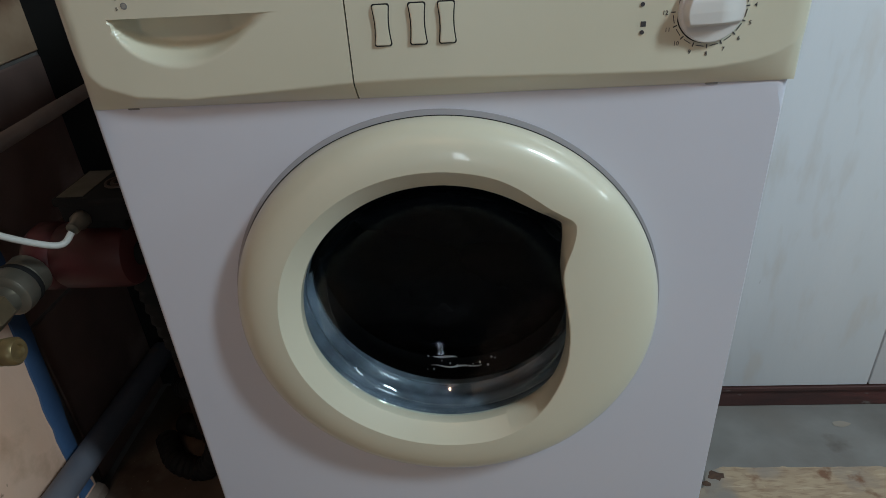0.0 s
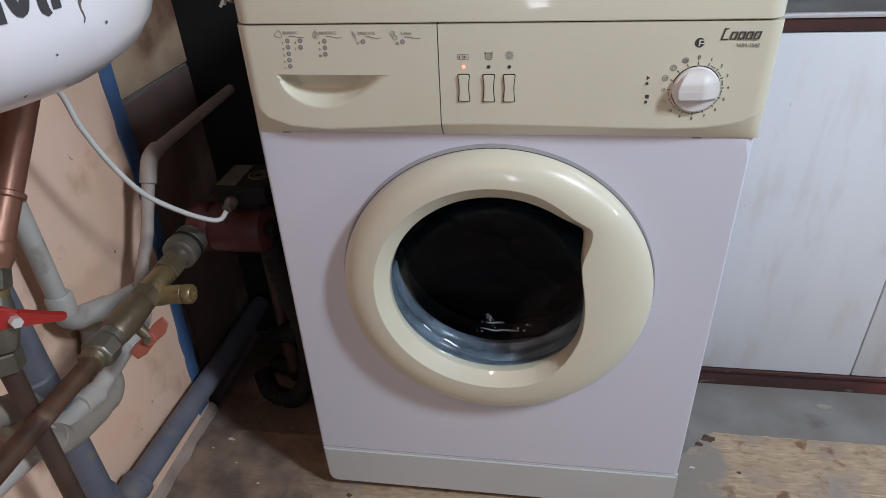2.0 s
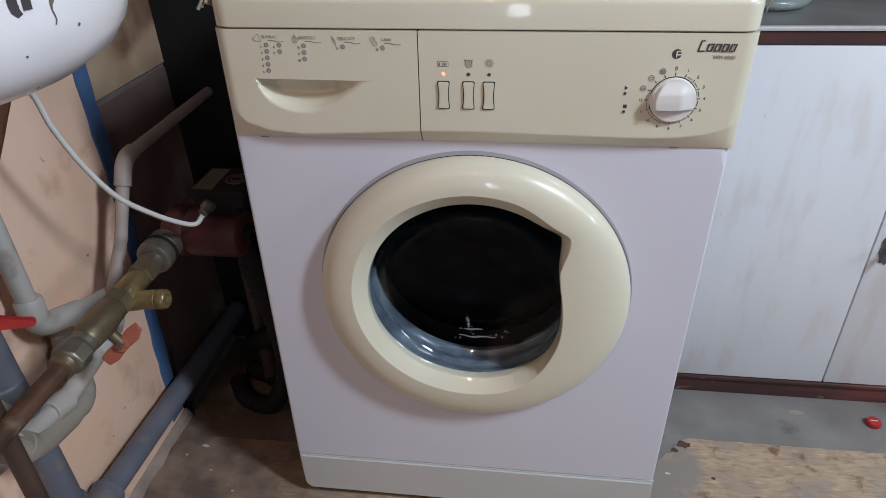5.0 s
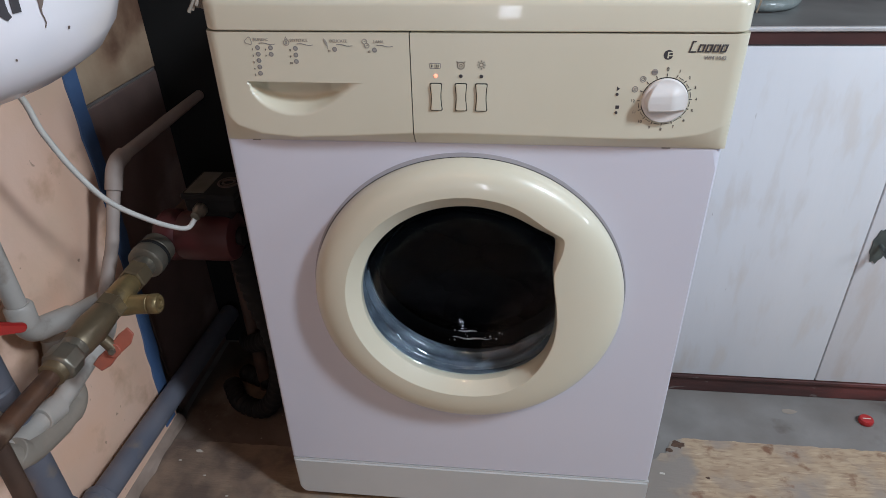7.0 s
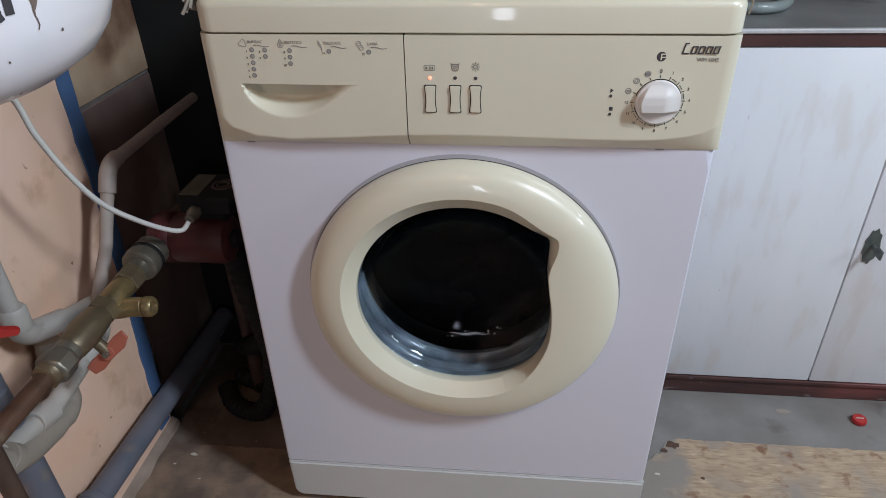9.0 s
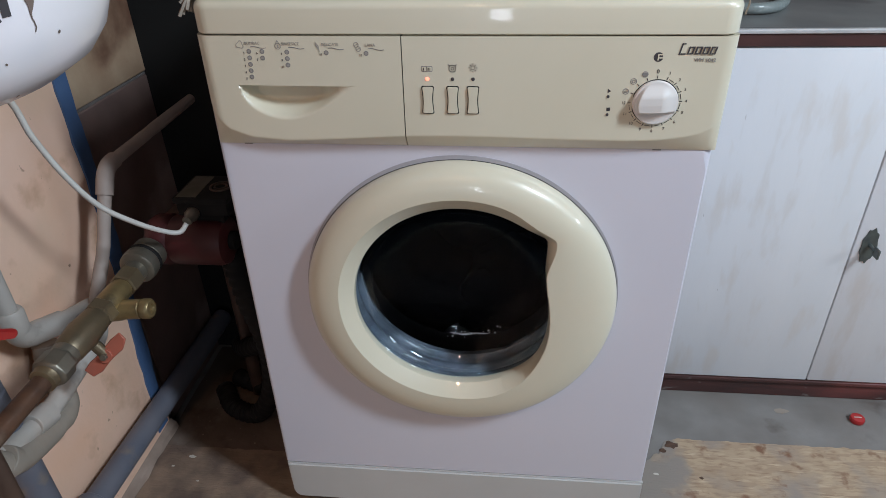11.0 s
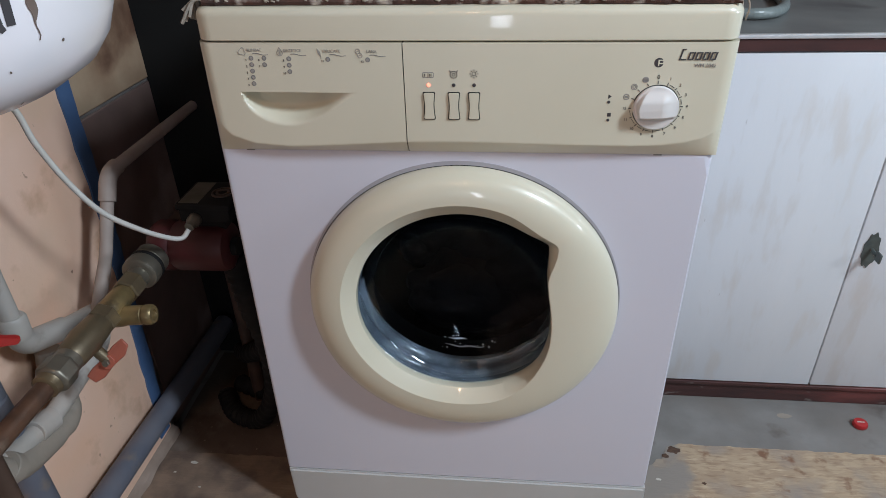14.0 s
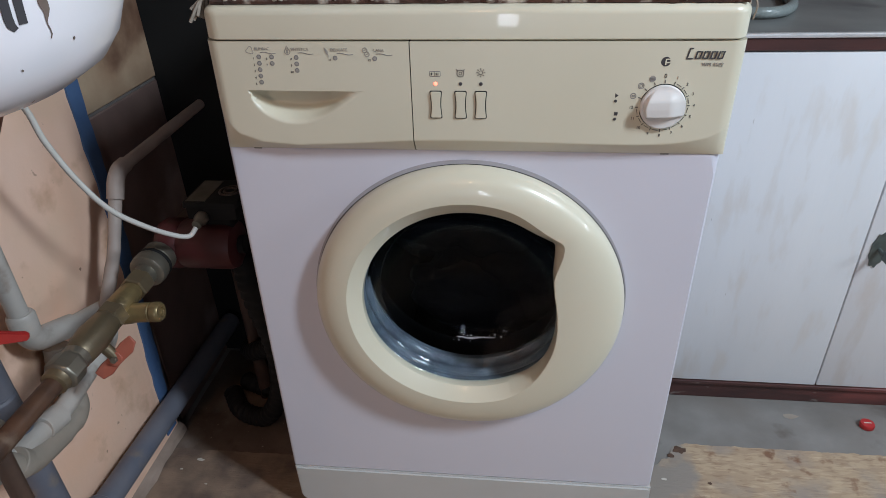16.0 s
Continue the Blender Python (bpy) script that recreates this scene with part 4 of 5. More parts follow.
# ---- cloth on the machine ----
def top_cloth():
    cloth = thing("patterned_cloth", "dark patterned woven cloth with pale fringe on the washing machine", "cloth")
    cloth.matrix_basis = STAND @ pose(0, 0, 0.8526)
    own = bmesh.new()
    rows = []
    n = 140
    for i in range(n + 1):
        x = -0.287 + 0.578 * i / n
        y0 = -0.003 + 0.003 * noise.noise((x * 45, 1, 0)) + 0.002 * noise.noise((x * 160, 1, 0)) - 0.006 * max(0, x / 0.3)
        h = 0.0065 + 0.003 * noise.noise((x * 60, 4, 0))
        rows.append([own.verts.new(c) for c in ((x, y0, 0.0006), (x, y0 - 0.001, h * 0.6), (x, y0 + 0.003, h), (x, 0.5, h), (x, 0.5, 0.0006))])
    for p, q in zip(rows, rows[1:]):
        for k in range(5):
            own.faces.new((p[k], q[k], q[(k + 1) % 5], p[(k + 1) % 5]))
    own.faces.new(rows[0])
    own.faces.new(rows[-1])
    part("weave", own, RUG, cloth, smooth=30)
    for s in (-1, 1):
        own = bmesh.new()
        for k in range(34 if s < 0 else 12):
            y = 0.002 + 0.0016 * k + 0.004 * random.random() if s < 0 else 0.01 + 0.02 * k
            x0 = s * 0.286
            out = 0.008 + 0.02 * random.random() if s < 0 else 0.016
            drop = 0.0 - 0.018 * random.random() if s < 0 else -0.02
            fwd = -0.012 * random.random()
            path = smooth_path([(x0 - s * 0.01, y, 0.004), (x0 + s * 0.010, y + fwd * 0.4, 0.006), (x0 + s * (out if s < 0 else 0.0165), y + fwd, drop if s < 0 else -0.004)] + ([(x0 + s * 0.0175, y, drop)] if s > 0 else []), 4)
            tube(path, 0.001 + 0.0013 * random.random(), 5, own)
        tagged(part("fringe", own, FRINGE, cloth, "pale frayed yarn fringe"), kind="stuff")
    own = bmesh.new()
    for k in range(34):
        x = -0.285 + 0.57 * (k + random.random() * 2.5) / 36
        y = -0.005 - 0.006 * max(0, x / 0.3) + 0.003 * random.random()
        tube(smooth_path([(x, y + 0.006, 0.004), (x + 0.004 * random.random(), y, 0.0052), (x + 0.006, y + 0.002, 0.003 + 0.002 * random.random())], 3), 0.0007 + 0.0009 * random.random(), 5, own)
    tagged(part("edge_stitching", own, FRINGE, cloth, "pale edge stitching"), kind="stuff")


top_cloth()


# ---- sink cabinet and worktop ----
CF = 0.32


def sink_cabinet():
    cab = thing("sink_cabinet", "low white-painted kitchen cabinet with dark plinth and worn doors", "cabinet", (0.33, CF, 0))
    # carcass takes the dark wood colour to paint the shade in the door gaps
    part("carcass", box((0.0, 0.022, 0.05), (1.5, 0.52, 0.714), 0.002, 1), DARKWOOD, cab, "wooden carcass, coloured dark so the door gaps look shaded")
    part("plinth", box((0.0, 0.004, 0.0), (1.5, 0.06, 0.0475), 0.002, 1), DARKWOOD, cab, "dark red-brown wooden plinth")
    part("plinth_ledge", box((0.0, -0.003, 0.040), (1.5, 0.0035, 0.0485), 0.0015, 1), DARKWOOD, cab, "dusty ledge strip above the plinth")
    part("top_rail", box((0.0, 0.001, 0.7175), (1.5, 0.03, 0.7375), 0.0015, 1), DARKWOOD, cab, "dark brown rail under the worktop")
    xs = (0.004, 0.3435, 0.72, 1.1, 1.496)
    for i, (a, b) in enumerate(zip(xs, xs[1:])):
        d = part("cabinet_door", box((a + 0.0015, 0.0, 0.0505), (b - 0.0015, 0.02, 0.7155), 0.0012, 2), WHITEDOOR, cab, "white-painted board door with stains and chips")
        if i == 1:
            plate = bmesh.new()
            outline = []
            for k in range(40):
                t = 2 * math.pi * k / 40
                r = 1 + 0.10 * math.cos(9 * t)
                outline.append((0.013 * r * math.cos(t), 0.034 * r * math.sin(t)))
            prism(outline, -0.0022, bm=plate, bevel=0.0005)
            e = part("lock_plate", plate, GREENMETAL, d, "tarnished ornate lock plate")
            e.location = (0.3685, 0, 0.370)
            k = rod((0.3695, 0.0, 0.372), (0.3695, -0.022, 0.371), 0.0035, 12)
            box((0.3675, -0.036, 0.362), (0.3715, -0.018, 0.380), 0.001, 1, k)
            part("key", k, GREENMETAL, d, "small metal key in the lock")


def worktop():
    top = thing("sink_worktop", "grey stainless steel sink top with bright front strip", "worktop", (0.33, CF, 0.7375))
    part("sheet", box((0.0, 0.006, 0.0005), (1.5, 0.535, 0.008), 0.002, 1), SINK, top)
    part("front_strip", box((0.0, -0.003, 0.0005), (1.5, 0.0055, 0.0075), 0.0015, 2), CHROME, top, "bright worn metal edge strip")


sink_cabinet()
worktop()


def drain_hose():
    path = smooth_path([(0.40, 0.74, 0.7555), (0.398, 0.56, 0.7555), (0.408, 0.465, 0.7555), (0.430, 0.424, 0.7555), (0.462, 0.417, 0.7555), (0.497, 0.440, 0.7555), (0.525, 0.50, 0.7555), (0.545, 0.62, 0.7555), (0.55, 0.74, 0.7555)], 14)
    radii = [0.0092 + 0.0004 * math.sin(i * 2.4) for i in range(len(path))]
    h = part("drain_hose", tube(path, radii, 14), BASIN, smooth=60)
    tagged(h, "grey-green plastic drain hose lying on the steel sink top", "hose")


drain_hose()


# ---- water heater ----
TX, TY, TR, TZ = -0.413, -0.33, 0.196, 0.840


def water_heater():
    tank = thing("water_heater", "white enamelled wall-hung water heater with chipped paint", "water heater", (TX, TY, TZ))
    prof = [(0, 0.0), (0.06, 0.001), (0.11, 0.005), (0.15, 0.013), (0.172, 0.026), (0.185, 0.042), (0.193, 0.062), (TR, 0.09), (TR, 0.62), (0.18, 0.66), (0, 0.69)]
    part("tank_shell", lathe(prof, (0, 0, 0), (0, 0, 1), 96), TANKM, tank, smooth=60)
    part("wall_bracket", box((-0.1965, -0.1, 0.3), (-0.17, 0.1, 0.36), 0.002, 1), NICKEL, tank)
    return tank


tank = water_heater()


def on_tank(points, thick, name, mat, label=""):
    """A flat stroke bent onto the heater's side: pairs of (degrees, height)."""
    own = bmesh.new()

    def radius(h):
        prof = [(0.15, 0.013), (0.172, 0.026), (0.185, 0.042), (0.193, 0.062), (TR, 0.09), (TR, 0.7)]
        for (r0, h0), (r1, h1) in zip(prof, prof[1:]):
            if h <= h1:
                return r0 + (r1 - r0) * (h - h0) / (h1 - h0)
        return TR
    rows = []
    for i, (a, h, w) in enumerate(points):
        a0, a1, h0, h1 = *[points[max(i - 1, 0)][0], points[min(i + 1, len(points) - 1)][0]], *[points[max(i - 1, 0)][1], points[min(i + 1, len(points) - 1)][1]]
        d = Vector((radians(a1 - a0) * TR, h1 - h0)).normalized()
        nrm = Vector((-d.y, d.x)) * w / 2
        ring = []
        for s in (1, -1):
            aa, hh = radians(a) + s * nrm.x / TR, h + s * nrm.y
            for lift in (0.0004, 0.0004 + thick):
                r = radius(hh) + lift
                ring.append(own.verts.new((r * math.cos(aa), r * math.sin(aa), hh)))
        rows.append([ring[0], ring[1], ring[3], ring[2]])
    for p, q in zip(rows, rows[1:]):
        for k in range(4):
            own.faces.new((p[k], q[k], q[(k + 1) % 4], p[(k + 1) % 4]))
    own.faces.new(rows[0])
    own.faces.new(rows[-1])
    return part(name, own, mat, tank, label, smooth=0)


# ---- pipes on the pink wall ----
def v_add(a, b, t):
    return tuple(p + (q - p) * t for p, q in zip(a, b))


def heating_pipe():
    p = thing("heating_pipe", "rusty brown heating pipe with brass valve and strainer", "pipe", (0, 0, 0))
    X = -0.47
    part("pipe_run", tube([Vector((X, -1.995 + 1.79 * i / 40, 0.445 + 0.03 * i / 40)) for i in range(41)], 0.0118, 18, wob=0.05), BROWNPIPE, p)
    part("hex_nut", lathe([(0.0165, 0), (0.0205, 0.003), (0.0212, 0.006), (0.0212, 0.024), (0.0205, 0.027), (0.0185, 0.030)], (X, -0.213, 0.4755), (0, 1, 0.03), 8), NICKEL, p, "grimy eight-sided union nut")
    part("thread_ring", lathe([(0.0125, 0), (0.0158, 0.002), (0.0158, 0.010), (0.0165, 0.011)], (X, -0.224, 0.4752), (0, 1, 0.03), 24), BRASS, p)
    part("nut_collar", rod((X, -0.184, 0.4765), (X, -0.172, 0.477), 0.0175), NICKEL, p)
    body = lathe([(0.015, 0), (0.0185, 0.006), (0.0195, 0.02), (0.021, 0.035), (0.0195, 0.05), (0.0185, 0.064), (0.0165, 0.072)], (X, -0.175, 0.477), (0, 1, 0.03), 24)
    part("valve_body", body, BRASS, p, "dull brass ball valve body")
    part("valve_hex", rod((X, -0.106, 0.479), (X, -0.086, 0.480), 0.0205, 6, 0.002, hexed=True), BRASS, p)
    part("strainer_body", lathe([(0.0155, 0), (0.0175, 0.008), (0.0165, 0.035), (0.013, 0.055)], (X, -0.088, 0.480), (0, 1, 0.05), 24), BRIGHTBRASS, p, "yellow brass strainer body")
    part("strainer_leg", lathe([(0.0155, 0), (0.0145, 0.012), (0.0135, 0.015), (0.0135, 0.038), (0.0122, 0.039), (0.0122, 0.041), (0.0140, 0.042), (0.0140, 0.050), (0.0115, 0.053), (0.007, 0.053), (0.006, 0.050), (0, 0.050)], (X + 0.004, -0.075, 0.469), (0.98, 0.05, 0.06), 24), BRIGHTBRASS, p, "bright brass side leg")
    part("strainer_hex", rod((X, -0.040, 0.4825), (X, -0.012, 0.484), 0.0195, 6, 0.002, hexed=True), BRASS, p)
    part("union_neck", rod((X, -0.014, 0.484), (X, 0.004, 0.485), 0.0165), NICKEL, p)
    part("union_ring", lathe([(0.021, 0), (0.0255, 0.003), (0.0265, 0.012), (0.0255, 0.021), (0.021, 0.024)], (X, 0.0, 0.486), (0, 1, 0.05), 28), NICKEL, p, "large tarnished union nut")
    part("union_seal", rod((X, 0.0225, 0.487), (X, 0.029, 0.4875), 0.0262), BLACKPL, p, "black rubber seal")
    part("union_flange", rod((X, 0.029, 0.4878), (X, 0.047, 0.4885), 0.0245), NICKEL, p)
    # butterfly handle of the ball valve, faded red
    own = bmesh.new()
    prism([(-0.034, -0.006), (-0.02, -0.0105), (0.0, -0.008), (0.02, -0.0115), (0.034, -0.006), (0.036, 0.006), (0.02, 0.0085), (0.0, 0.006), (-0.02, 0.0095), (-0.034, 0.008)], 0.0035, bm=own, bevel=0.001)
    h = part("valve_handle", own, ORANGEPAINT, p, "faded red butterfly handle")
    h.matrix_basis = pose(-0.451, -0.138, 0.4435, -25, -42, 28)
    out = h.matrix_basis.to_3x3() @ Vector((0, -1, 0))
    mid = Vector((-0.451, -0.138, 0.4435))
    part("handle_hub", rod(mid - out * 0.004, mid + out * 0.003, 0.0095, 20), ORANGEPAINT, p)
    part("handle_screw", rod(mid + out * 0.003, mid + out * 0.008, 0.0046, 6, hexed=True), NICKEL, p)
    part("valve_stem", rod((X + 0.004, -0.136, 0.466), mid - out * 0.003, 0.0075), BRASS, p)



heating_pipe()


def pump():
    p = thing("circulation_pump", "dark red circulation pump with black terminal box", "pump", (0, 0, 0))
    part("volute", lathe([(0.02, 0), (0.034, 0.006), (0.040, 0.016), (0.040, 0.034), (0.036, 0.042)], (-0.487, 0.083, 0.489), (1, 0, 0), 32), PUMPRED, p)
    part("motor_housing", lathe([(0.036, 0), (0.039, 0.006), (0.039, 0.075), (0.036, 0.084), (0.026, 0.088), (0, 0.088)], (-0.447, 0.083, 0.489), (1, 0, 0), 36), PUMPRED, p, "red cast motor housing")
    part("end_cap", rod((-0.361, 0.083, 0.489), (-0.349, 0.083, 0.489), 0.014), BLACKPL, p)
    b = box((-0.422, 0.064, 0.540), (-0.345, 0.14, 0.562), 0.003, 2)
    box((-0.41, 0.075, 0.520), (-0.36, 0.13, 0.541), 0.003, 1, b)
    box((-0.425, 0.061, 0.560), (-0.342, 0.143, 0.570), 0.003, 2, b)
    t = part("terminal_box", b, BLACKPL, p, "black plastic terminal box")
    part("box_label", box((-0.420, 0.066, 0.5701), (-0.390, 0.136, 0.5707)), NICKEL, t, "worn grey label")
    for r in (0.017, 0.0105):
        o = part("dial_ring", lathe([(r - 0.0035, 0), (r - 0.003, 0.002), (r - 0.0005, 0.002), (r, 0)], (-0.366, 0.102, 0.5700), (0, 0, 1), 28, closed=True), DARKPIPE, t)
    part("cable_gland", lathe([(0.010, 0), (0.010, 0.01), (0.0075, 0.013), (0.007, 0.022), (0.004, 0.023)], (-0.398, 0.065, 0.546), (-0.05, -1, -0.15), 16), NICKEL, p, "grey cable gland")
    part("outlet_pipe", tube(corner_path([(-0.465, 0.12, 0.489), (-0.465, 0.26, 0.489), (-0.465, 0.26, 0.002)], 0.05), 0.014, 16), DARKPIPE, p)
    part("outlet_union", rod((-0.465, 0.118, 0.489), (-0.465, 0.15, 0.489), 0.026, 28), DARKPIPE, p)


pump()


def pump_cable():
    path = smooth_path([(-0.455, -0.225, 0.845), (-0.470, -0.120, 0.785), (-0.474, -0.094, 0.724), (-0.468, -0.074, 0.668), (-0.455, -0.050, 0.615), (-0.436, -0.016, 0.572), (-0.419, 0.016, 0.541), (-0.406, 0.030, 0.5325), (-0.3985, 0.0405, 0.541)], 8)
    c = part("white_cable", tube(path, 0.0036, 10), CABLE)
    tagged(c, "white round power cable hanging between heater and pump", "cable")


pump_cable()


def copper_pipe():
    p = thing("copper_pipe", "painted copper pipe under the water heater with red lever valve", "pipe", (0, 0, 0))
    top, low = (-0.5, -0.050, 0.862), (-0.5, -0.240, 0.653)
    part("pipe_run", tube([Vector(v_add(top, low, i / 20)) for i in range(21)], 0.0172, 20, wob=0.03), COPPER, p)
    part("solder_ring", rod(v_add(top, low, 0.8), v_add(top, low, 0.825), 0.0205, 24), COPPER, p)
    part("reducer", lathe([(0.0172, -0.004), (0.0192, 0.0), (0.0192, 0.012), (0.0145, 0.026), (0.0145, 0.034)], low, (0, -0.135, -0.209), 24), COPPER, p)
    part("union_nut", rod((-0.5, -0.259, 0.636), (-0.5, -0.268, 0.616), 0.0195, 6, 0.002, hexed=True), NICKEL, p)
    part("brass_ring", rod((-0.5, -0.268, 0.616), (-0.5, -0.271, 0.608), 0.0165), BRIGHTBRASS, p, "bright brass ring")
    part("valve_body", lathe([(0.016, 0), (0.0185, 0.01), (0.021, 0.03), (0.0185, 0.05), (0.016, 0.06)], (-0.5, -0.271, 0.609), (0, -0.3, -0.95), 24), NICKEL, p)
    part("lower_nut", rod((-0.5, -0.29, 0.551), (-0.5, -0.294, 0.528), 0.019, 6, 0.002, hexed=True), NICKEL, p)
    own = bmesh.new()
    prism([(-0.03, -0.015), (0.0, -0.014), (0.011, -0.011), (0.017, -0.0065), (0.062, -0.0055), (0.065, -0.003), (0.065, 0.003), (0.062, 0.0055), (0.017, 0.006), (0.011, 0.010), (0.0, 0.013), (-0.03, 0.014)], 0.008, bm=own, bevel=0.0022)
    lever = part("lever", own, REDPAINT, p, "red painted lever handle")
    lever.matrix_basis = pose(-0.474, -0.282, 0.588, 0, 0, 62) @ pose(0, 0, 0, 10, 31, 0) @ pose(-0.011, 0, 0)
    part("lever_nut", rod((-0.474, -0.283, 0.588), (-0.466, -0.287, 0.588), 0.0062, 6, hexed=True), CHROME, p)
    part("lever_stem", rod((-0.49, -0.278, 0.588), (-0.474, -0.281, 0.588), 0.007), NICKEL, p)
    part("drop_pipe", tube([Vector((-0.5, -0.292 - 0.012 * i / 12, 0.535 - 0.535 * i / 12)) for i in range(13)], 0.0108, 16, wob=0.06), DARKPIPE, p, "dark rusty drop pipe")


copper_pipe()


def white_pipe():
    p = thing("white_water_pipe", "white plastic water pipe with elbow fittings", "pipe", (0, 0, 0))
    part("riser", rod((-0.572, -0.128, 1.0), (-0.572, -0.128, 0.492), 0.0125, 20), PPR, p)
    el = lathe([(0.0165, 0), (0.0175, 0.003), (0.0175, 0.03), (0.015, 0.034)], (-0.572, -0.128, 0.468), (0, 0.05, 1), 20)
    tube(corner_path([(-0.572, -0.128, 0.49), (-0.572, -0.126, 0.455), (-0.567, -0.06, 0.432)], 0.02), 0.0165, 18, el)
    part("elbow", el, PPR, p, "white plastic elbow")
    part("cross_run", rod((-0.567, -0.066, 0.434), (-0.564, 0.004, 0.415), 0.0125, 18), PPR, p)
    part("lower_run", tube(corner_path([(-0.564, 0.0, 0.416), (-0.562, 0.002, 0.365), (-0.557, -0.149, 0.346), (-0.557, -0.347, 0.376), (-0.557, -0.62, 0.417)], 0.025), 0.0135, 16), PPR, p)
    part("coupling", rod((-0.557, -0.149, 0.346), (-0.557, -0.183, 0.354), 0.017, 20), PPR, p)


white_pipe()


def beige_pipe():
    path = smooth_path([(-0.585, -0.082, 0.41), (-0.578, -0.094, 0.35), (-0.567, -0.118, 0.312), (-0.548, -0.238, 0.349), (-0.548, -0.283, 0.418), (-0.548, -0.304, 0.462), (-0.545, -0.9, 0.75)], 8)
    p = thing("lagged_pipe", "thick pipe in grimy beige lagging", "pipe", (0, 0, 0))
    part("lagging", tube(path, 0.0178, 18, wob=0.14), BEIGE, p)
    part("lagging_band", rod((-0.548, -0.238, 0.349), (-0.548, -0.247, 0.3628), 0.0202, 22), BEIGE, p)


beige_pipe()


def waste_pipe():
    p = thing("grey_waste_pipe", "grey plastic waste pipe running down and along the wall", "pipe", (0, 0, 0))
    part("downpipe", rod((-0.578, -0.204, 0.72), (-0.578, -0.198, 0.15), 0.0205, 24), PVCGREY, p)
    part("socket", rod((-0.578, -0.205, 0.43), (-0.578, -0.203, 0.375), 0.0238, 24, 0.003), PVCGREY, p)
    el = tube(corner_path([(-0.578, -0.198, 0.185), (-0.578, -0.196, 0.125), (-0.578, -0.13, 0.122)], 0.03), 0.0245, 20)
    part("elbow", el, PVCGREY, p)
    part("floor_run", tube([Vector((-0.578, -0.135 + 0.52 * i / 12, 0.122 - 0.02 * i / 12)) for i in range(13)], 0.0205, 20), PVCGREY, p)
    part("joint_ring", rod((-0.578, -0.140, 0.122), (-0.578, -0.126, 0.1215), 0.0262, 24), PVCGREY, p)


waste_pipe()


def wall_pipe():
    p = thing("painted_wall_pipe", "thin painted steel pipe bending along the wall", "pipe", (0, 0, 0))
    path = corner_path([(-0.553, -0.015, 0.405), (-0.543, 0.043, 0.49), (-0.543, 0.106, 0.597), (-0.543, 0.25, 0.600), (-0.543, 0.407, 0.603)], 0.022)
    part("pipe_run", tube(path, 0.0098, 16, wob=0.1), PLASTERPIPE, p)
    part("bend_socket", tube(corner_path([(-0.543, 0.085, 0.561), (-0.543, 0.106, 0.597), (-0.543, 0.132, 0.598)], 0.02), 0.0126, 16), PLASTERPIPE, p)


wall_pipe()


def black_hoses():
    lines = ([(-0.372, 0.10, 0.462), (-0.368, 0.11, 0.36), (-0.36, 0.13, 0.24), (-0.38, 0.15, 0.12), (-0.43, 0.17, 0.03), (-0.49, 0.19, 0.022), (-0.53, 0.24, 0.022)],
             [(-0.42, 0.20, 0.47), (-0.41, 0.19, 0.38), (-0.385, 0.185, 0.30), (-0.40, 0.2, 0.2), (-0.46, 0.24, 0.14), (-0.5, 0.3, 0.1), (-0.5, 0.38, 0.03)],
             [(-0.34, 0.17, 0.45), (-0.335, 0.16, 0.33), (-0.345, 0.17, 0.2), (-0.37, 0.21, 0.08), (-0.43, 0.25, 0.022), (-0.52, 0.28, 0.022)])
    for i, line in enumerate(lines):
        path = smooth_path(line, 16)
        h = part("black_hose", tube(path, [0.0185 + 0.0025 * math.sin(k * 2.1) for k in range(len(path))], 12), BLACKPL, smooth=60)
        tagged(h, "sooty black corrugated hose hanging beside the pump", "hose", "black hoses by the pump")


black_hoses()


# ---- marks on the heater ----
def heater_marks():
    n = 14

    def stroke(a, h0, h1, w):
        return [(a, h0 + (h1 - h0) * i / n, w) for i in range(n + 1)]
    ring = [(-20.4 + 1.7 * math.cos(t), 0.104 + 0.030 * math.sin(t), 0.0058) for t in [2 * math.pi * i / 32 for i in range(33)]]
    hook = stroke(-16.4, 0.150, 0.076, 0.0058) + [(-16.2, 0.0725, 0.0058), (-15.8, 0.0710, 0.0052), (-15.3, 0.0718, 0.0040)]
    for line in (ring, hook, stroke(-13.9, 0.150, 0.0715, 0.0058), stroke(-24.0, 0.130, 0.070, 0.0058)):
        on_tank(line, 0.0003, "brand_mark", INK, "black brand mark in plain bars")
    rust = [(-8.9 + 0.25 * math.sin(i * 1.3), 0.093 - 0.0028 * i, 0.0008 + 0.0062 * math.sin(math.pi * min(1, i / 9)) ** 2) for i in range(13)]
    on_tank(rust, 0.0002, "chipped_patch", RUST, "grey-brown patch of chipped enamel")
    for a, h, w in ((-2.9, 0.056, 0.002), (-21.0, 0.0235, 0.0022), (-15.6, 0.046, 0.0014), (-8, 0.018, 0.0018)):
        on_tank([(a, h, w * 0.5), (a + 0.2, h - w * 0.5, w), (a + 0.3, h - w, w * 0.4)], 0.0002, "chip", RUST)


heater_marks()


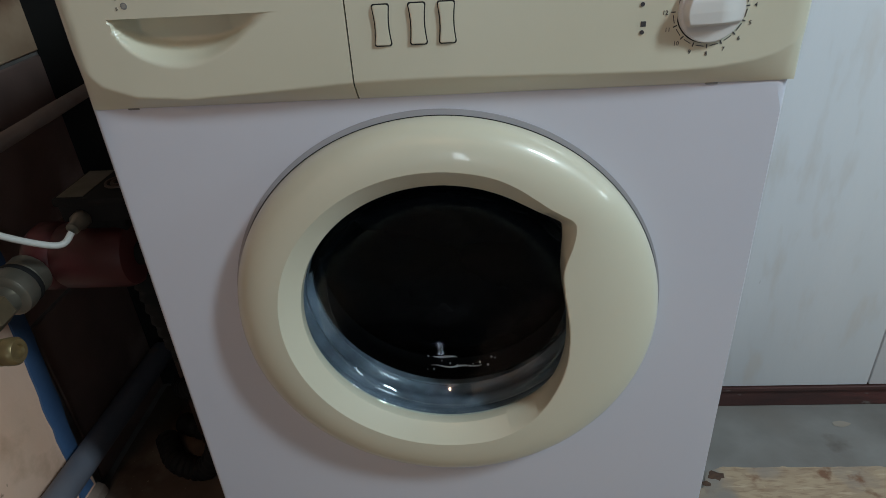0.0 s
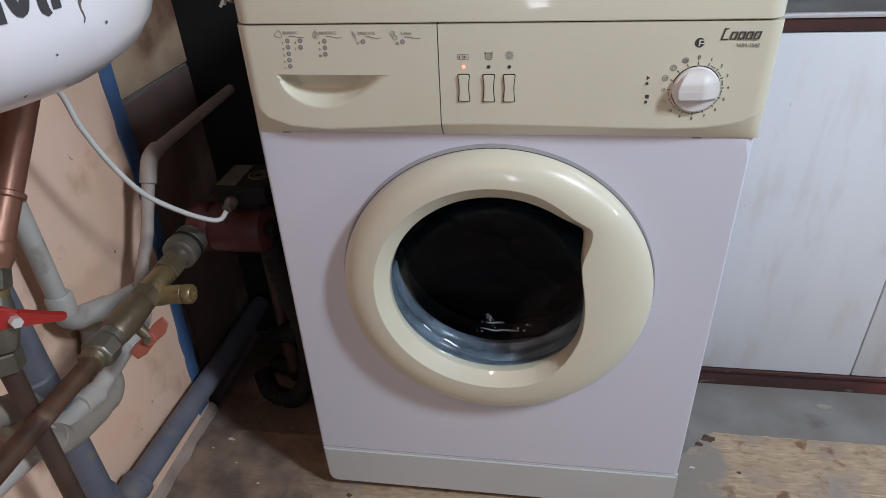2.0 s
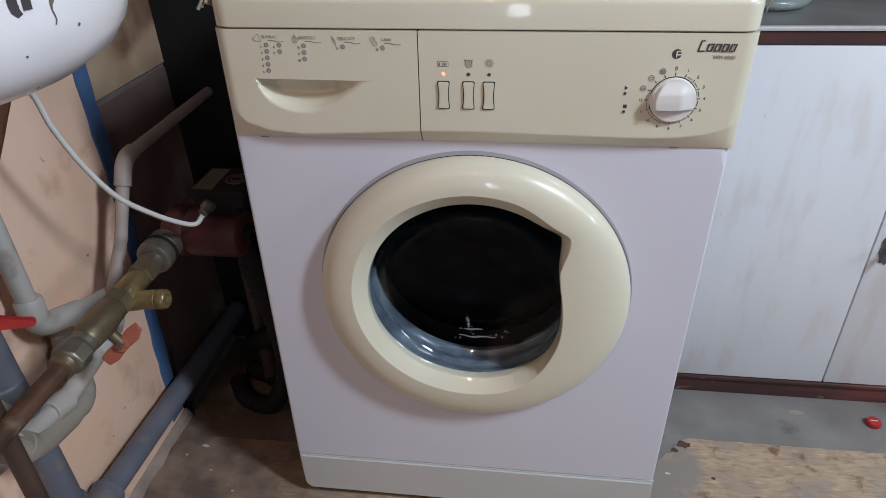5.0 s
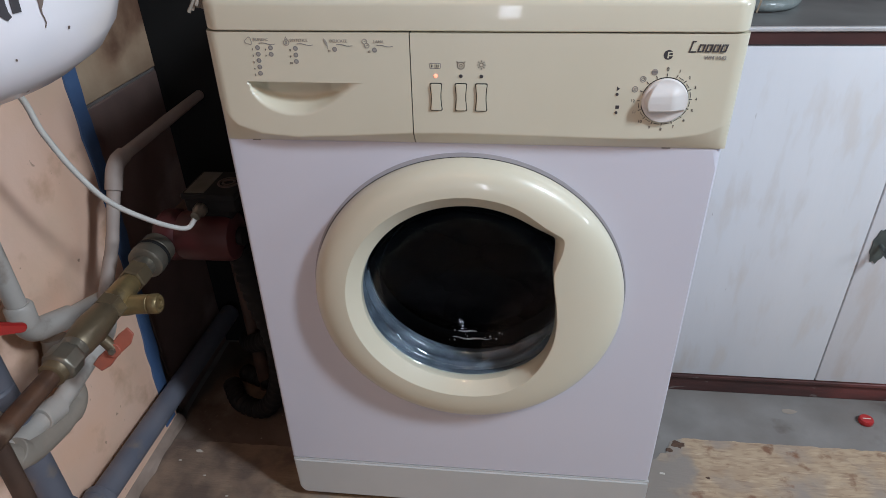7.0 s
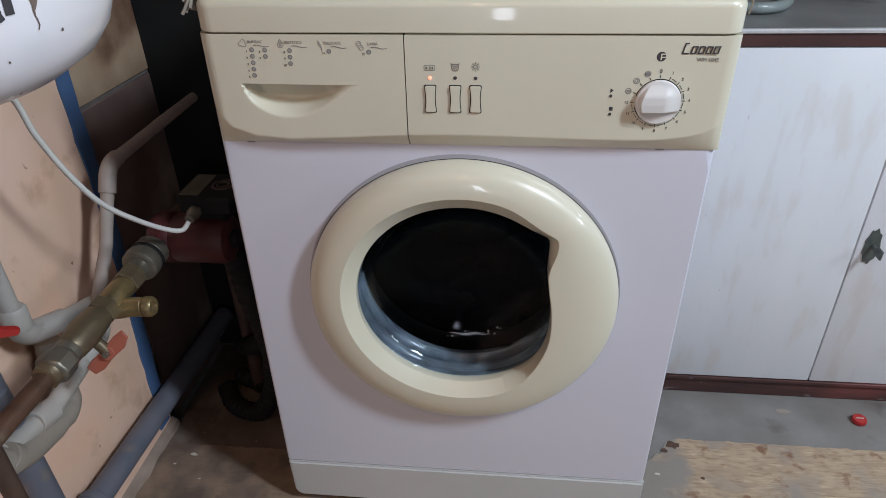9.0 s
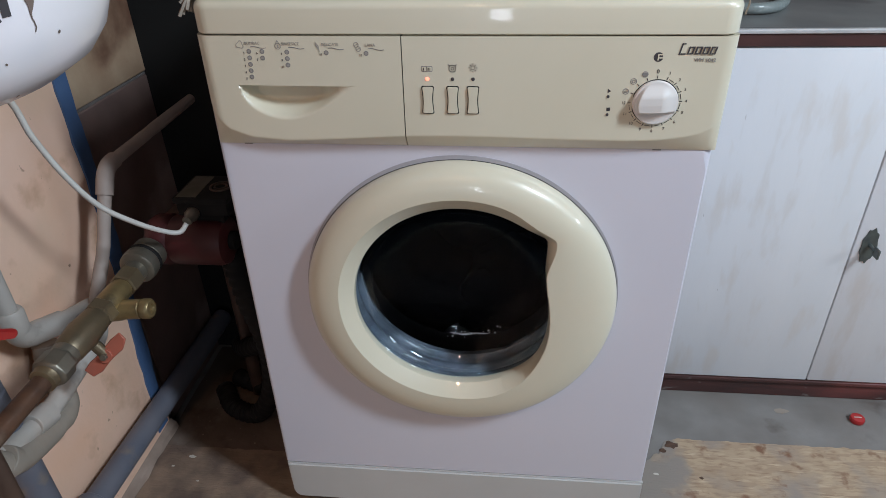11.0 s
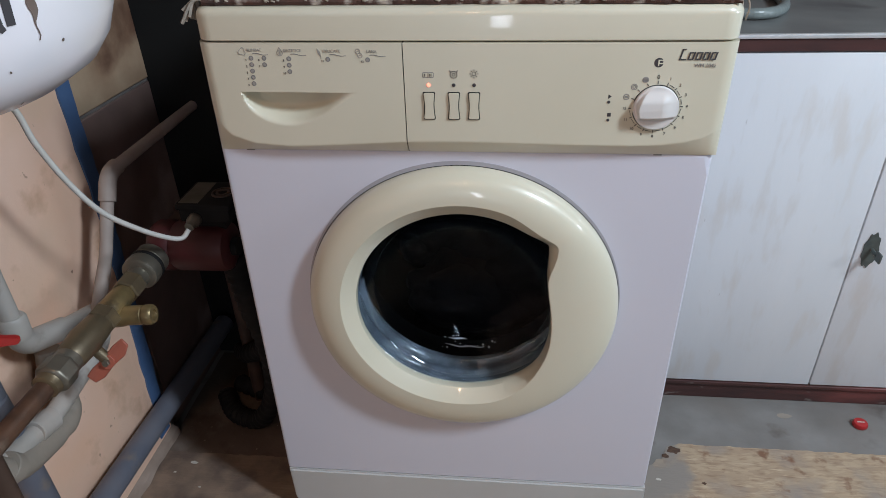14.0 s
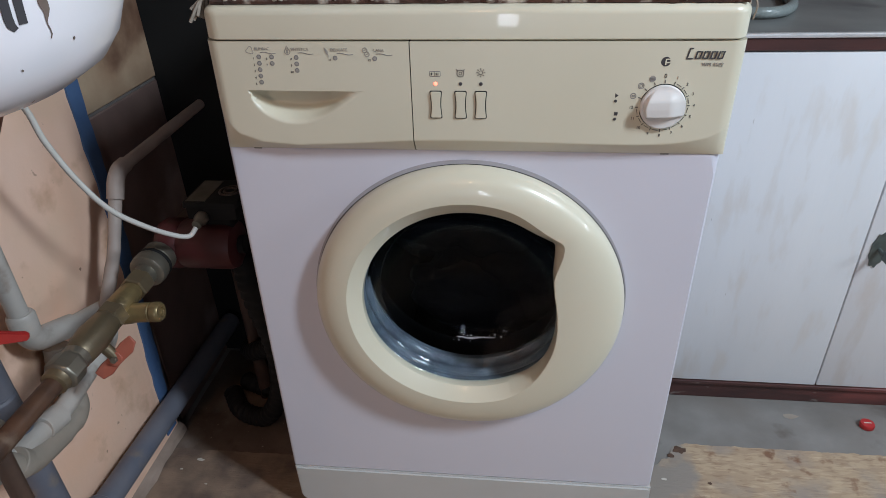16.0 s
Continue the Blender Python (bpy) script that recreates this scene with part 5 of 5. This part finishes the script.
# ---- small things on the floor ----
def black_bracket():
    p = thing("broken_plastic_frame", "broken black plastic frame with pale label lying on the floor", "plastic frame", (-0.41, -0.1, 0.0))
    m = pose(0, 0, 0, 0, 0, 8)
    for name, lo, hi in (("block", (-0.085, -0.05, 0.001), (-0.03, 0.012, 0.03)), ("bar", (-0.03, 0.002, 0.004), (0.085, 0.010, 0.014)),
                         ("bar", (0.078, -0.08, 0.004), (0.088, 0.004, 0.016)), ("bar", (-0.012, -0.075, 0.003), (-0.004, 0.004, 0.017)), ("bar", (-0.03, -0.085, 0.003), (0.088, -0.076, 0.012))):
        o = part(name, box(lo, hi, 0.002, 2), BLACKPL, p)
        o.matrix_basis = m
    o = part("label", box((-0.066, -0.044, 0.0302), (-0.055, -0.016, 0.0312)), PAPER, p, "small pale label")
    o.matrix_basis = m
    o = part("torn_clip", prism([(0, 0), (0.012, 0.002), (0.02, 0.012), (0.014, 0.016), (0.004, 0.01)], 0.006, bevel=0.001), BLACKPL, p)
    o.matrix_basis = m @ pose(0.0, -0.02, 0.006)


black_bracket()


def red_cap():
    b = lathe([(0, 0.0), (0.0118, 0.0), (0.0132, 0.002), (0.0132, 0.008), (0.012, 0.0105), (0.0, 0.0108)], (0, 0, 0), (0, 0, 1), 40, wave=lambda a, i: 1 + (0.018 * math.cos(20 * a) if i in (2, 3) else 0))
    o = part("bottle_cap", b, CAPRED)
    o.location = (0.760, 0.262, 0.0)
    tagged(o, "small red plastic bottle cap lying on the floor", "bottle cap")
    m = part("cap_mark", box((-0.007, -0.0012, 0.0109), (0.007, 0.0012, 0.0112)), PAPER, o, "pale printed bar")


red_cap()


def dirt_clods():
    """Dried brown clods and stains trodden onto the floor board."""
    for i, ((x, y), s) in enumerate([((0.385, 0.172), 0.013), ((0.367, 0.157), 0.007), ((-0.264, -0.027), 0.006), ((-0.237, -0.074), 0.014), ((-0.278, -0.066), 0.012), ((-0.311, -0.055), 0.009), ((0.424, 0.097), 0.004)]):
        rnd = random.Random(40 + i)
        own = bmesh.new()
        ring = []
        for k in range(14):
            t = 2 * math.pi * k / 14
            r = s * (0.72 + 0.5 * rnd.random())
            ring.append((r * math.cos(t), 0.7 * r * math.sin(t)))
        low = [own.verts.new((a, b, 0.0)) for a, b in ring]
        mid = [own.verts.new((a * 0.7, b * 0.7, 0.0008 + 0.0008 * rnd.random())) for a, b in ring]
        top = own.verts.new((0, 0, 0.0012))
        for k in range(14):
            j = (k + 1) % 14
            own.faces.new((low[k], low[j], mid[j], mid[k]))
            own.faces.new((mid[k], mid[j], top))
        own.faces.new(low[::-1])
        o = part("dirt_clod", own, CLOD, smooth=60)
        o.location = (x, y, 0.0016)
        tagged(o, "dried brown clod of dirt trodden onto the floor board", "dirt", "dirt on the floor board")


dirt_clods()


def flakes():
    for i, (x, y, s) in enumerate(((0.623, 0.28, 0.016), (-0.562, 0.05, 0.004), (-0.535, 0.075, 0.008), (-0.44, -0.02, 0.004), (0.345, 0.10, 0.006), (-0.5, 0.02, 0.003))):
        rnd = random.Random(i)
        pts = [(s * (0.6 + 0.5 * rnd.random()) * math.cos(t), 0.5 * s * (0.6 + 0.5 * rnd.random()) * math.sin(t)) for t in [k * math.pi / 4 for k in range(8)]]
        o = part("paint_flake", prism(pts, 0.0015, pose(0, 0, 0.0005, 90 + 180, 0, 0)), PAPER if i else BEIGE, smooth=0)
        o.location = (x, y, 0.0002 if y > 0.19 else 0.0016)
        tagged(o, "small pale flake of plaster lying on the floor", "flake", "flakes on the floor")


flakes()


# ---- what moves ----
def wet_edge(label, span, thick, beads):
    """A pale strip with beads, modelled as the glint of water low in the door glass."""
    own = bmesh.new()
    n = 40
    path = [Vector((0.119 * math.sin(t), 0.061 + 0.001 * math.cos(9 * t), -0.119 * math.cos(t) + 0.0012 * math.sin(23 * t))) for t in [radians(-span + 2 * span * i / n) for i in range(n + 1)]]
    tube(path, [0.0003 + thick * math.sin(math.pi * i / n) * (0.65 + 0.35 * math.sin(i * 1.7)) for i in range(n + 1)], 8, own)
    rnd = random.Random(int(span))
    for k in range(beads):
        t = radians(rnd.uniform(-span * 1.6, span * 1.6))
        r = rnd.uniform(0.113, 0.128)
        bead = bmesh.new()
        bmesh.ops.create_icosphere(bead, subdivisions=2, radius=rnd.uniform(0.0007, 0.0016))
        bmesh.ops.translate(bead, vec=(r * math.sin(t), 0.062, -r * math.cos(t)), verts=bead.verts)
        joined(own, bead)
    o = part("water_lip", own, GLINT)
    return tagged(o, label, "water", "water at the door glass")


# near-white colour that paints the moving glint on the wet glass
GLINT = material("water_glint_white", (0.75, 0.75, 0.78), 0.08, color2=(0.6, 0.6, 0.65), scale=60)
lip = wet_edge("long thin pale strip standing in for a glint of water at the door glass", 15, 0.0013, 9)
short_glint = wet_edge("short pale strip standing in for a glint of water at the door glass", 7, 0.0017, 5)


def motions():
    turn = [(0.0, 0.0), (8.7, 0.0)]
    a, t = 0.0, 8.7
    while t < 15.95:
        t = min(16.0, t + 0.2)
        speed = 260 if t < 13.6 or t > 14.3 else 60
        a += min(speed, 260 * (t - 8.7) / 0.6 + 30) * 0.2
        turn.append((round(t, 2), a))
    walk(drum, [(t, pose(DX, 0.245, DZ, 0, a, 0)) for t, a in turn])
    for i, o in enumerate(laundry):
        base = Matrix.Translation(o.location)
        about = Matrix.Translation((DX, 0, DZ))
        rows = []
        for t, a in turn:
            s = 0 if t <= 8.7 else 16 * math.sin(a / 57.3 * 0.8 + i * 1.3) - 10
            rows.append((t, about @ pose(0, 0, 0, 0, s, 0) @ about.inverted() @ base @ pose(0, 0, 0, 0, s * 1.5, 0)))
        walk(o, rows)
    def sway(deg, sink=0.0):
        return pose(DX, sink * 0.4, DZ - sink) @ pose(0, 0, 0, 0, deg, 0)
    walk(short_glint, [(0.0, sway(6)), (1.0, sway(5)), (2.0, sway(3)), (8.6, sway(3)), (8.9, sway(-3)), (11.4, sway(0)), (12.6, sway(5)), (13.2, sway(2)), (13.8, sway(7)), (14.2, sway(6)), (14.8, sway(2)), (15.6, sway(-2)), (16.0, sway(0))])
    low = 0.022
    walk(lip, [(0.0, sway(0, low)), (8.7, sway(0, low)), (9.1, sway(-3)), (11.4, sway(-4)), (12.0, sway(-3)), (12.4, sway(-1)), (13.2, sway(-2)), (13.65, sway(0)), (13.85, sway(2, low)),
               (14.15, sway(2, low)), (14.5, sway(-2)), (15.2, sway(-4)), (16.0, sway(-3))])


motions()
